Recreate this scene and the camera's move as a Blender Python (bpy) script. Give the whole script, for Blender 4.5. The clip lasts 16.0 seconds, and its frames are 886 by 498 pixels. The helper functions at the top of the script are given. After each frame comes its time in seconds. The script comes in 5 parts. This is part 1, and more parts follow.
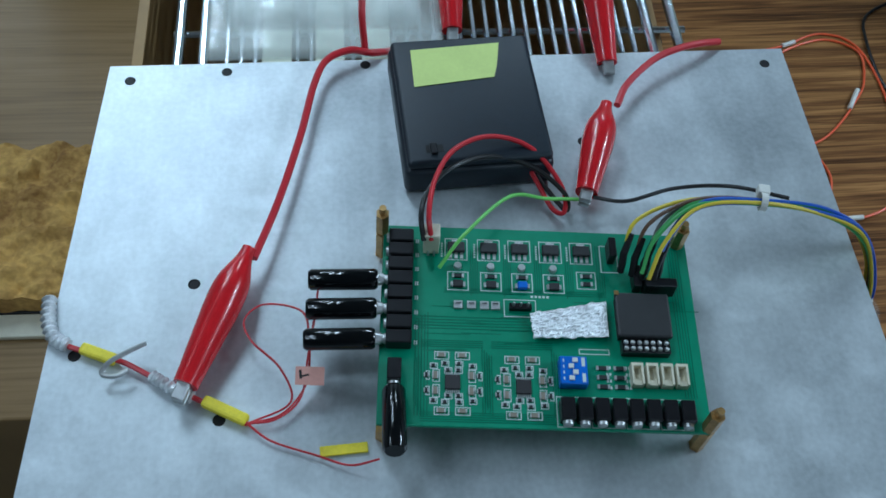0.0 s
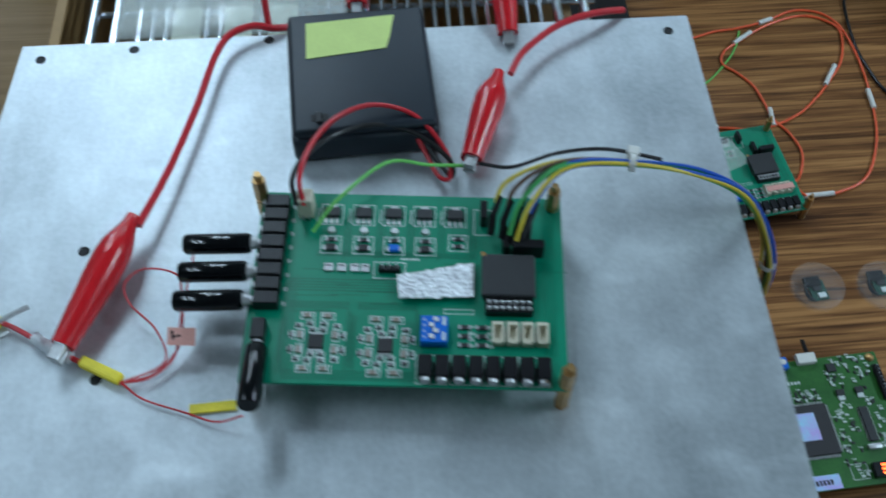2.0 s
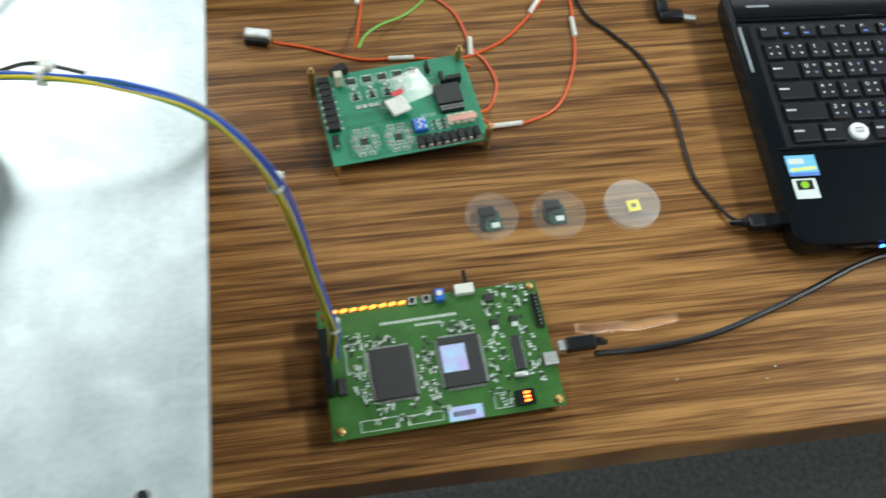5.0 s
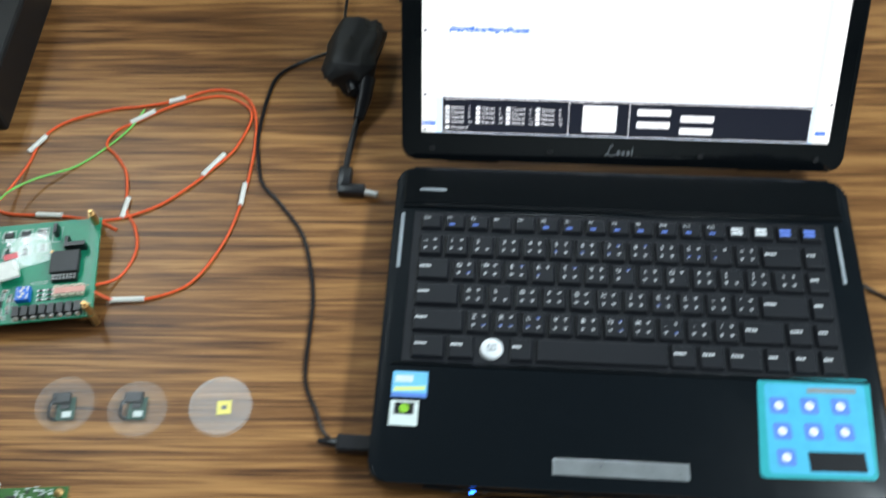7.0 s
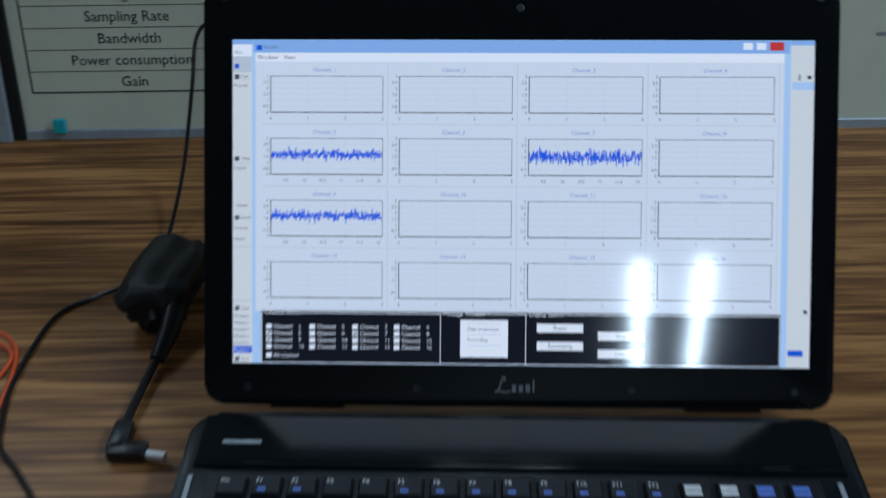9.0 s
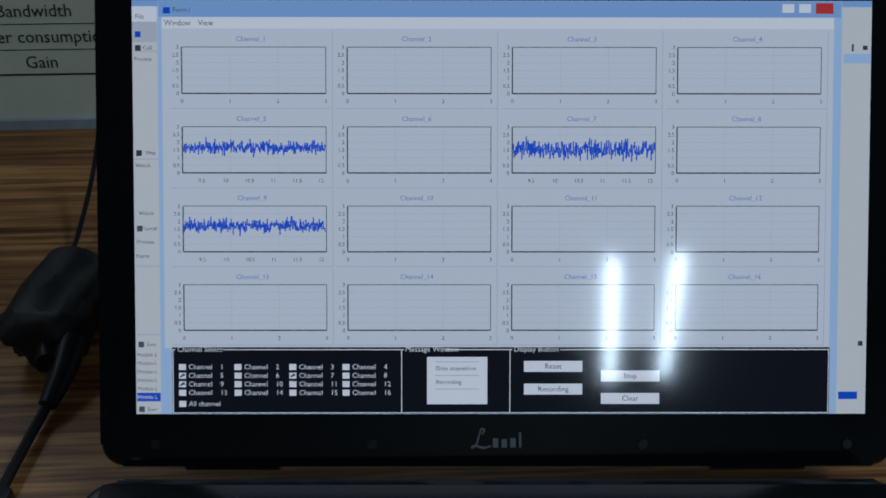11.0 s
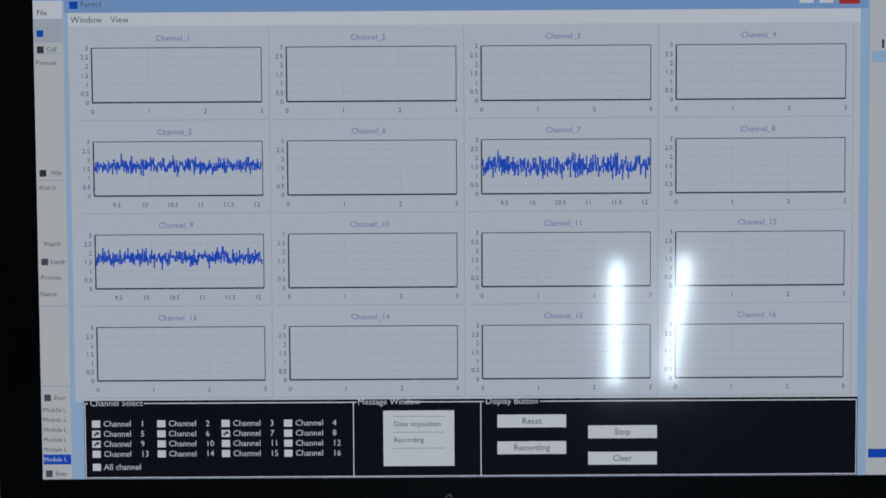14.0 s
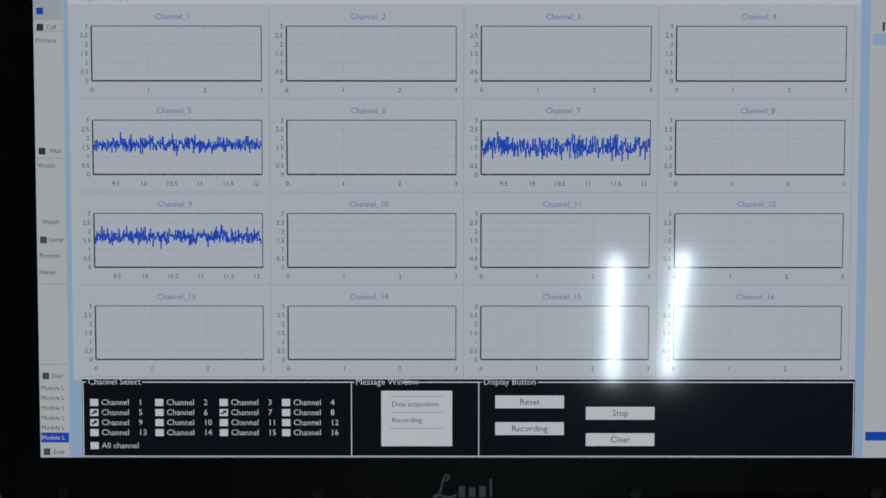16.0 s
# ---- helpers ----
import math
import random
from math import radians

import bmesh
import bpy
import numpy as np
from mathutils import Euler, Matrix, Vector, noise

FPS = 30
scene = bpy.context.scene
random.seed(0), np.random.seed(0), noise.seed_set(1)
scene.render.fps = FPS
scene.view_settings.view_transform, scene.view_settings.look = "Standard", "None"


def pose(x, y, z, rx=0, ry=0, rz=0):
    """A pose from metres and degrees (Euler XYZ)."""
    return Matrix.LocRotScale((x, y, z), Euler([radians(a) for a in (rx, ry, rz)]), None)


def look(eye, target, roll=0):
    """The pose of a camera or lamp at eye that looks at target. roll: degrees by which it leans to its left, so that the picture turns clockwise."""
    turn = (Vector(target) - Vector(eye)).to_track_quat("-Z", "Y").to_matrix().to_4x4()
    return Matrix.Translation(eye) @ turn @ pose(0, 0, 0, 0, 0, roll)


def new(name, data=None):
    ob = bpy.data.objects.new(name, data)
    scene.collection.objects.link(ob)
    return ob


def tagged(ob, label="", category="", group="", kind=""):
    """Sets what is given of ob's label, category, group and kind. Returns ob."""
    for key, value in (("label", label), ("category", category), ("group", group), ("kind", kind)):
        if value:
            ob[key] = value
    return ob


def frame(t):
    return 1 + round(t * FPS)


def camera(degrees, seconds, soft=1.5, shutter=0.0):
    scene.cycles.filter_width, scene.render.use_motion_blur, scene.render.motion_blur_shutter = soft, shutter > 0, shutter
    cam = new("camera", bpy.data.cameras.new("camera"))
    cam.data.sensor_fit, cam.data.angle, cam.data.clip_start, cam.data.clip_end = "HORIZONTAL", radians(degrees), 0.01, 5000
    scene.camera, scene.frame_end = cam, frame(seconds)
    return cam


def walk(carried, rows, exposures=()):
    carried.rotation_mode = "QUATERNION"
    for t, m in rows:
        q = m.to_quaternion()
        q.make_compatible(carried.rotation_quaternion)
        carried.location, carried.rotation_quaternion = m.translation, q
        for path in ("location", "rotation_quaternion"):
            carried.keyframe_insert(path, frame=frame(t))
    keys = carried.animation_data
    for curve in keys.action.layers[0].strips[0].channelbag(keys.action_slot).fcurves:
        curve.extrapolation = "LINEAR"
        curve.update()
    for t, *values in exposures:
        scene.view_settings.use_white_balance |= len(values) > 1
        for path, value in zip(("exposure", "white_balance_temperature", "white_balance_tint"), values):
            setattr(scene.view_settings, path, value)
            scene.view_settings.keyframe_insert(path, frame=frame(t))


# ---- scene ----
# Seconds, stops, white balance in kelvin, tint.
EXPOSURES = [(0, -0.06, 5550, 8), (2.0, -0.06, 5650, 8), (3.0, 0.05, 6250, 8), (5.3, 0.88, 7200, 10), (7.0, 0.88, 6600, 10), (7.6, 0.8, 6150, 10), (8.0, 0.7, 6400, 10), (8.5, -0.15, 6000, 10), (9.0, -0.5, 5700, 10), (9.5, -0.7, 5700, 10), (12.0, -1.2, 5850, 10), (16.0, -1.2, 6400, 10)]
DISPLAY_GAIN = 1.2

# Camera: seconds, eye (m), heading to the left of +y, pitch up, lean (degrees).
PATH = [
    (0, -0.6219, -0.5775, 0.6734, -9.56, -57.68, 6.78),
    (0.5, -0.6128, -0.5638, 0.6706, -8.44, -58.77, 6.21),
    (1, -0.6036, -0.5710, 0.6708, -7.54, -58.56, 5.22),
    (1.5, -0.5840, -0.5797, 0.6754, -5.40, -58.34, 3.21),
    (2, -0.5489, -0.5978, 0.6759, -3.61, -58.03, 1.10),
    (2.5, -0.4871, -0.6367, 0.6866, -2.60, -57.57, -0.29),
    (3, -0.4458, -0.6536, 0.6960, -2.53, -57.14, -0.93),
    (5.3, -0.2990, -0.5927, 0.6404, -11.63, -60.72, 6.82),
    (5.5, -0.2547, -0.5766, 0.6279, -9.38, -60.26, 4.62),
    (6, -0.1732, -0.5433, 0.6404, -7.25, -61.25, 2.28),
    (6.5, -0.0733, -0.5205, 0.6494, -3.84, -60.13, -1.22),
    (7, 0.0649, -0.4948, 0.6513, 6.15, -57.47, -3.06),
    (7.5, 0.1316, -0.4882, 0.6157, 10.07, -50.77, -5.26),
    (8, 0.1327, -0.5225, 0.5514, 4.06, -40.51, -3.75),
    (8.5, 0.1234, -0.5340, 0.4662, 1.40, -34.10, 0.04),
    (9, 0.1277, -0.4038, 0.4100, 1.84, -35.94, -0.67),
    (9.5, 0.1236, -0.3576, 0.3885, -0.07, -36.16, 0.05),
    (12, 0.1387, -0.2664, 0.3338, -0.40, -36.38, 0.17),
    (12.5, 0.1441, -0.2585, 0.3304, -0.52, -36.63, -0.05),
    (13, 0.1414, -0.2564, 0.3339, -0.48, -37.45, 0.02),
    (13.5, 0.1458, -0.2515, 0.3209, 0.04, -36.97, -0.53),
    (14, 0.1454, -0.2454, 0.3221, 0.06, -36.24, -0.37),
    (14.5, 0.1451, -0.2431, 0.3251, 0.35, -36.44, -0.08),
    (15, 0.1464, -0.2468, 0.3220, -0.13, -37.12, 0.18),
    (15.5, 0.1460, -0.2479, 0.3213, -0.19, -37.07, 0.05),
    (16, 0.1454, -0.2485, 0.3178, -0.01, -36.51, 0.03),
]


def aim(x, y, z, yaw, pitch, lean):
    d = Vector((-math.sin(radians(yaw)) * math.cos(radians(pitch)), math.cos(radians(yaw)) * math.cos(radians(pitch)), math.sin(radians(pitch))))
    eye = Vector((x, y, z))
    return look(eye, eye + d, lean)


cam = camera(47.4, 16.0, 1.6, 0.5)
walk(cam, [(t, aim(*p)) for t, *p in PATH], EXPOSURES)

# ---- light: twin-tube ceiling lamps in a closed room, all out of view ----
world = bpy.data.worlds.new("world")
scene.world = world
world.use_nodes = True
world.node_tree.nodes["Background"].inputs[0].default_value = (0.75, 0.87, 1.0, 1)
world.node_tree.nodes["Background"].inputs[1].default_value = 0.05

# First and last placed for reflections; the middle four added to balance brightness.
LAMPS = [(1.055, -3.71, 7.5, 21), (-1.9, -0.4, 0, 5), (-1.15, 1.2, 0, 8), (1.9, -0.2, 0, 28), (-1.7, 2.5, 0, 10), (0.22, 2.4, 0, 11)]
CEIL = 2.10
for lx, ly, turn, watts in LAMPS:
    for dx in (-0.135, 0.135):
        tube_light = bpy.data.lights.new("tube_light", "AREA")
        tube_light.shape, tube_light.size, tube_light.size_y = "RECTANGLE", 0.045, 1.2
        tube_light.energy, tube_light.color = watts, (0.78, 0.93, 1.0)
        new("tube_light", tube_light).matrix_world = pose(lx, ly, CEIL - 0.09, 0, 0, turn) @ pose(dx, 0, 0)


# ---- materials ----
def nodes_of(name):
    m = bpy.data.materials.new(name)
    m.use_nodes = True
    nt = m.node_tree
    return m, nt, nt.nodes["Principled BSDF"]


def paint(name, col, rough=0.5, metal=0.0, vary=0.12, scale=60.0, bump=0.0, coat=0.0, second=None, stretch=(1, 1, 1), rvar=0.1):
    """A surface with a coarse and a fine variation of colour and gloss."""
    m, nt, b = nodes_of(name)
    co = nt.nodes.new("ShaderNodeTexCoord")
    mp = nt.nodes.new("ShaderNodeMapping")
    mp.inputs["Scale"].default_value = stretch
    nt.links.new(co.outputs["Object"], mp.inputs["Vector"])
    n1 = nt.nodes.new("ShaderNodeTexNoise")
    n1.inputs["Scale"].default_value, n1.inputs["Detail"].default_value = scale, 6
    n2 = nt.nodes.new("ShaderNodeTexNoise")
    n2.inputs["Scale"].default_value, n2.inputs["Detail"].default_value = scale * 9, 3
    nt.links.new(mp.outputs[0], n1.inputs["Vector"])
    nt.links.new(mp.outputs[0], n2.inputs["Vector"])
    mean = nt.nodes.new("ShaderNodeMath")
    mean.operation = "MULTIPLY_ADD"
    mean.inputs[1].default_value = 0.35
    nt.links.new(n2.outputs["Fac"], mean.inputs[0])
    half = nt.nodes.new("ShaderNodeMath")
    half.operation = "MULTIPLY"
    half.inputs[1].default_value = 0.65
    nt.links.new(n1.outputs["Fac"], half.inputs[0])
    nt.links.new(half.outputs[0], mean.inputs[2])
    ramp = nt.nodes.new("ShaderNodeValToRGB")
    ramp.color_ramp.elements[0].position, ramp.color_ramp.elements[1].position = 0.36, 0.64
    lo = second or tuple(c * (1 - vary) for c in col)
    hi = col if second else tuple(min(1, c * (1 + vary)) for c in col)
    ramp.color_ramp.elements[0].color, ramp.color_ramp.elements[1].color = (*lo, 1), (*hi, 1)
    nt.links.new(mean.outputs[0], ramp.inputs[0])
    nt.links.new(ramp.outputs[0], b.inputs["Base Color"])
    rr = nt.nodes.new("ShaderNodeMapRange")
    rr.inputs["To Min"].default_value, rr.inputs["To Max"].default_value = max(0.02, rough - rvar), min(1, rough + rvar)
    nt.links.new(mean.outputs[0], rr.inputs["Value"])
    nt.links.new(rr.outputs[0], b.inputs["Roughness"])
    b.inputs["Metallic"].default_value = metal
    b.inputs["Coat Weight"].default_value = coat
    b.inputs["Coat Roughness"].default_value = 0.032
    if bump:
        bp = nt.nodes.new("ShaderNodeBump")
        bp.inputs["Strength"].default_value, bp.inputs["Distance"].default_value = bump, 0.001
        nt.links.new(mean.outputs[0], bp.inputs["Height"])
        nt.links.new(bp.outputs[0], b.inputs["Normal"])
    return m


def plain(name, col, rough=0.4, metal=0.0, coat=0.0, spec=0.5):
    m = paint(name, col, rough, metal, 0.06, 120.0, 0.0, coat, rvar=0.04)
    m.node_tree.nodes["Principled BSDF"].inputs["Specular IOR Level"].default_value = spec
    return m


def wood(name, dark, mid, light, turn=0.0, gain=1.0):
    """Straight-grained laminate: broad bands, narrow dark streaks and fine pores along x."""
    m, nt, b = nodes_of(name)
    co = nt.nodes.new("ShaderNodeTexCoord")

    def band(sx, sy, scale, detail, dist):
        mp = nt.nodes.new("ShaderNodeMapping")
        mp.inputs["Scale"].default_value = (sx, sy, 1)
        mp.inputs["Rotation"].default_value = (0, 0, radians(turn))
        n = nt.nodes.new("ShaderNodeTexNoise")
        n.inputs["Scale"].default_value, n.inputs["Detail"].default_value, n.inputs["Distortion"].default_value = scale, detail, dist
        nt.links.new(co.outputs["Object"], mp.inputs["Vector"])
        nt.links.new(mp.outputs[0], n.inputs["Vector"])
        return n.outputs["Fac"]

    broad, streak, pore = band(1.2, 17.0, 2.6, 5, 0.7), band(2.7, 80.0, 2.2, 6, 0.8), band(9.0, 420.0, 2.0, 2, 0.0)

    def mixed(a, c, w):
        n = nt.nodes.new("ShaderNodeMix")
        n.inputs[0].default_value = w
        nt.links.new(a, n.inputs[2])
        nt.links.new(c, n.inputs[3])
        return n.outputs[0]

    f = mixed(mixed(broad, streak, 0.62), pore, 0.24)
    ramp = nt.nodes.new("ShaderNodeValToRGB")
    e = ramp.color_ramp.elements
    e[0].position, e[0].color = 0.375, (*dark, 1)
    e[1].position, e[1].color = 0.605, (*light, 1)
    k = e.new(0.475)
    k.color = (*mid, 1)
    nt.links.new(f, ramp.inputs[0])
    nt.links.new(ramp.outputs[0], b.inputs["Base Color"])
    b.inputs["Roughness"].default_value = 0.36
    b.inputs["Specular IOR Level"].default_value = 0.2
    bp = nt.nodes.new("ShaderNodeBump")
    bp.inputs["Strength"].default_value, bp.inputs["Distance"].default_value = 0.12, 0.0005
    nt.links.new(f, bp.inputs["Height"])
    nt.links.new(bp.outputs[0], b.inputs["Normal"])
    return m


def glow(name, col, strength, gloss=False):
    m, nt, b = nodes_of(name)
    b.inputs["Base Color"].default_value = (0.01, 0.01, 0.012, 1) if gloss else (*[c * 0.4 for c in col], 1)
    b.inputs["Roughness"].default_value = 0.072 if gloss else 0.4
    b.inputs["Emission Color"].default_value = (*col, 1)
    b.inputs["Emission Strength"].default_value = strength
    return m


def clear(name, col, rough=0.03):
    m, nt, b = nodes_of(name)
    b.inputs["Base Color"].default_value = (*col, 1)
    b.inputs["Roughness"].default_value = rough
    b.inputs["Transmission Weight"].default_value = 1.0
    b.inputs["IOR"].default_value = 1.45
    return m


WOOD = wood("brown_laminate", (0.05, 0.021, 0.009), (0.172, 0.074, 0.025), (0.41, 0.202, 0.07), -3)
WOOD_SIDE = wood("tan_laminate", (0.19, 0.115, 0.045), (0.24, 0.148, 0.06), (0.28, 0.175, 0.075), 0)
def sheet_metal(name, low, high):
    """Dull rolled sheet: soft clouds, fine speckle, thin scratches along y and a few pale smears."""
    m, nt, b = nodes_of(name)
    co = nt.nodes.new("ShaderNodeTexCoord")

    def noisy(scale, detail, stretch, lo, hi, a, c):
        mp = nt.nodes.new("ShaderNodeMapping")
        mp.inputs["Scale"].default_value = stretch
        n = nt.nodes.new("ShaderNodeTexNoise")
        n.inputs["Scale"].default_value, n.inputs["Detail"].default_value = scale, detail
        r = nt.nodes.new("ShaderNodeMapRange")
        for key, v in (("From Min", lo), ("From Max", hi), ("To Min", a), ("To Max", c)):
            r.inputs[key].default_value = v
        nt.links.new(co.outputs["Object"], mp.inputs["Vector"])
        nt.links.new(mp.outputs[0], n.inputs["Vector"])
        nt.links.new(n.outputs["Fac"], r.inputs["Value"])
        return r.outputs[0]

    def added(a, c):
        n = nt.nodes.new("ShaderNodeMath")
        n.operation = "ADD"
        nt.links.new(a, n.inputs[0])
        nt.links.new(c, n.inputs[1])
        return n.outputs[0]

    cloud = noisy(11, 6, (1, 0.8, 1), 0.3, 0.7, 0.1, 0.46)
    blot = noisy(42, 4, (1, 0.7, 1), 0.4, 0.68, 0.0, 0.32)
    speck = noisy(420, 2, (1, 1, 1), 0.3, 0.7, -0.06, 0.1)
    line = noisy(30, 3, (14, 0.6, 1), 0.5, 0.75, 0.0, 0.05)
    smear = noisy(26, 3, (0.8, 1.6, 1), 0.62, 0.74, 0.0, 0.3)
    f = added(added(added(cloud, blot), added(speck, line)), smear)
    ramp = nt.nodes.new("ShaderNodeValToRGB")
    ramp.color_ramp.elements[0].position, ramp.color_ramp.elements[0].color = 0.05, (*low, 1)
    ramp.color_ramp.elements[1].position, ramp.color_ramp.elements[1].color = 0.95, (*high, 1)
    nt.links.new(f, ramp.inputs[0])
    nt.links.new(ramp.outputs[0], b.inputs["Base Color"])
    rr = nt.nodes.new("ShaderNodeMapRange")
    rr.inputs["To Min"].default_value, rr.inputs["To Max"].default_value = 0.36, 0.5
    nt.links.new(f, rr.inputs["Value"])
    nt.links.new(rr.outputs[0], b.inputs["Roughness"])
    b.inputs["Metallic"].default_value = 0.5
    bp = nt.nodes.new("ShaderNodeBump")
    bp.inputs["Strength"].default_value, bp.inputs["Distance"].default_value = 0.05, 0.001
    nt.links.new(f, bp.inputs["Height"])
    nt.links.new(bp.outputs[0], b.inputs["Normal"])
    return m


ALU = sheet_metal("dull_aluminium", (0.36, 0.395, 0.415), (0.74, 0.79, 0.815))
BLACK = plain("black_plastic", (0.007, 0.007, 0.009), 0.35, 0, 0, 0.35)
BLACK_MATT = plain("matt_black_plastic", (0.008, 0.008, 0.009), 0.5, 0, 0, 0.3)
GLOSS = plain("piano_black", (0.003, 0.004, 0.005), 0.09, 0, 0.0)
PANEL = plain("smoked_black", (0.003, 0.004, 0.005), 0.1, 0, 0, 0.5)
MARK = plain("dull_silver_print", (0.15, 0.155, 0.165), 0.6, 0, 0, 0.2)
FILM = clear("clear_film", (0.98, 0.98, 0.98), 0.25)
PALM = plain("satin_black", (0.004, 0.006, 0.008), 0.2, 0, 0.0, 0.25)
KEY = plain("key_black", (0.008, 0.009, 0.012), 0.4, 0, 0, 0.3)
CASE = paint("battery_black", (0.006, 0.013, 0.022), 0.46, scale=200, bump=0.15)
PCB = paint("green_solder_mask", (0.008, 0.235, 0.125), 0.42, scale=30, vary=0.1)
TRACE = plain("dark_green_trace", (0.005, 0.14, 0.075), 0.3)
PCB_B = paint("olive_solder_mask", (0.035, 0.15, 0.02), 0.42, scale=60, second=(0.018, 0.095, 0.014))
SILK = plain("white_silk_print", (0.62, 0.68, 0.66), 0.6)
SILVER = paint("tinned_metal", (0.55, 0.56, 0.56), 0.42, 0.85, scale=300)
GOLD = paint("brass", (0.5, 0.31, 0.12), 0.36, 0.8, scale=120, vary=0.3)
FOIL = paint("crumpled_foil", (0.86, 0.88, 0.9), 0.36, 0.6, scale=150, bump=0.8)
RED = plain("red_vinyl", (0.62, 0.012, 0.018), 0.22, 0, 0.3)
RED_WIRE = plain("red_wire", (0.55, 0.02, 0.03), 0.35)
ORANGE = plain("orange_wire", (0.80, 0.11, 0.03), 0.4)
YELLOW = paint("yellow_tape", (0.85, 0.70, 0.03), 0.5, scale=90)
NOTE = paint("pale_yellow_note", (0.68, 0.80, 0.26), 0.75, scale=60, vary=0.05)
WHITE = plain("white_plastic", (0.72, 0.71, 0.66), 0.45)
CREAM = plain("cream_plastic", (0.66, 0.62, 0.48), 0.45)
BLUE = plain("blue_plastic", (0.012, 0.14, 0.62), 0.35)
CHIP = paint("chip_resin", (0.022, 0.023, 0.025), 0.5, scale=250)
CAP = paint("beige_ceramic", (0.26, 0.22, 0.17), 0.5, scale=300)
CHIP_B = paint("brown_chip_resin", (0.022, 0.02, 0.022), 0.6, scale=250)
TAN = paint("tan_carton", (0.36, 0.22, 0.085), 0.6, scale=9, vary=0.18, bump=0.1)
CORK = paint("brown_cork", (0.66, 0.40, 0.11), 0.9, scale=24, second=(0.22, 0.10, 0.022), bump=1.0)
CHROME = paint("chrome_wire", (0.72, 0.76, 0.8), 0.18, 1.0, scale=60)
THIN = paint("thin_clear_plastic", (0.72, 0.76, 0.72), 0.12, scale=20)
THIN.node_tree.nodes["Principled BSDF"].inputs["Alpha"].default_value = 0.22
GLASS = clear("clear_glass", (0.96, 0.98, 0.97))
DISH = paint("clear_polystyrene", (0.74, 0.77, 0.76), 0.12, scale=40)
DISH.node_tree.nodes["Principled BSDF"].inputs["Alpha"].default_value = 0.03
# Faint frosting and a lamp's passing sheen, both put into a whiter film.
FROST_SHEEN = paint("frosted_sheen_polystyrene", (0.74, 0.76, 0.78), 0.3, scale=40)
FROST_SHEEN.node_tree.nodes["Principled BSDF"].inputs["Alpha"].default_value = 0.12
PAPER = paint("poster_paper", (0.52, 0.53, 0.42), 0.7, scale=6, vary=0.06)
INK = plain("black_ink", (0.02, 0.02, 0.022), 0.7)
GREY_INK = plain("grey_print", (0.22, 0.24, 0.25), 0.7)
GREY_BAR = paint("grey_anodised", (0.30, 0.33, 0.36), 0.45, 0.3, scale=20)
FABRIC = paint("beige_cloth", (0.62, 0.52, 0.36), 0.9, scale=25, bump=0.3)
WALL = paint("white_wall", (0.38, 0.39, 0.38), 0.85, scale=3, vary=0.05, bump=0.05)
FLOORM = paint("grey_terrazzo", (0.10, 0.10, 0.10), 0.6, scale=120, second=(0.04, 0.04, 0.042))
TUBE = glow("lit_tube", (0.78, 0.93, 1.0), 3.0)
LED = glow("orange_led", (1.0, 0.13, 0.02), 5.5)
DARK_PCB = paint("dark_green_mask", (0.004, 0.055, 0.032), 0.45, scale=60)
LED_BLUE = glow("blue_led", (0.02, 0.15, 1.0), 6.0)
TEAL = plain("teal_print", (0.02, 0.34, 0.38), 0.35, 0, 0.3)
PALE_BLUE = plain("pale_blue_print", (0.16, 0.50, 0.80), 0.35, 0, 0.3)
VIOLET = plain("violet_blue_print", (0.10, 0.22, 0.62), 0.35, 0, 0.3)
LEGEND = plain("white_legend", (0.75, 0.76, 0.78), 0.5)
LEGEND_B = plain("blue_legend", (0.12, 0.22, 0.7), 0.5)
PINK = plain("pink_tape", (0.72, 0.36, 0.30), 0.6)
# Blue and violet mixed in by noise stand in for the foil's shifting sheen.
IRID = paint("iridescent_foil", (0.45, 0.78, 1.0), 0.35, 0.2, scale=120, second=(0.62, 0.50, 0.95))
WIRES = {n: plain(n + "_wire", c, 0.4) for n, c in {"yellow": (0.70, 0.55, 0.04), "green": (0.08, 0.38, 0.10), "blue": (0.02, 0.10, 0.50), "brown": (0.12, 0.06, 0.03), "black": (0.015, 0.015, 0.015), "grey": (0.25, 0.25, 0.25), "lime": (0.20, 0.60, 0.12)}.items()}

# ---- building blocks: all lengths below are in millimetres ----
MM = 0.001


def add_box(bm, x0, x1, y0, y1, z0, z1, bev=0.0, seg=2, m=None):
    g = bmesh.ops.create_cube(bm, size=1)["verts"]
    for v in g:
        v.co = Vector(((x0 + x1) / 2 + v.co.x * (x1 - x0), (y0 + y1) / 2 + v.co.y * (y1 - y0), (z0 + z1) / 2 + v.co.z * (z1 - z0)))
    if bev:
        es = list({e for v in g for e in v.link_edges})
        r = bmesh.ops.bevel(bm, geom=es, offset=bev, segments=seg, affect="EDGES", profile=0.5)
        g = list({v for f in r["faces"] for v in f.verts} | {v for v in g if v.is_valid})
    if m is not None:
        bmesh.ops.transform(bm, matrix=m, verts=g)
    return bm


def add_cyl(bm, p0, p1, r0, r1=None, seg=14):
    return add_sweep(bm, [p0, p1], [r0, r0 if r1 is None else r1], seg)


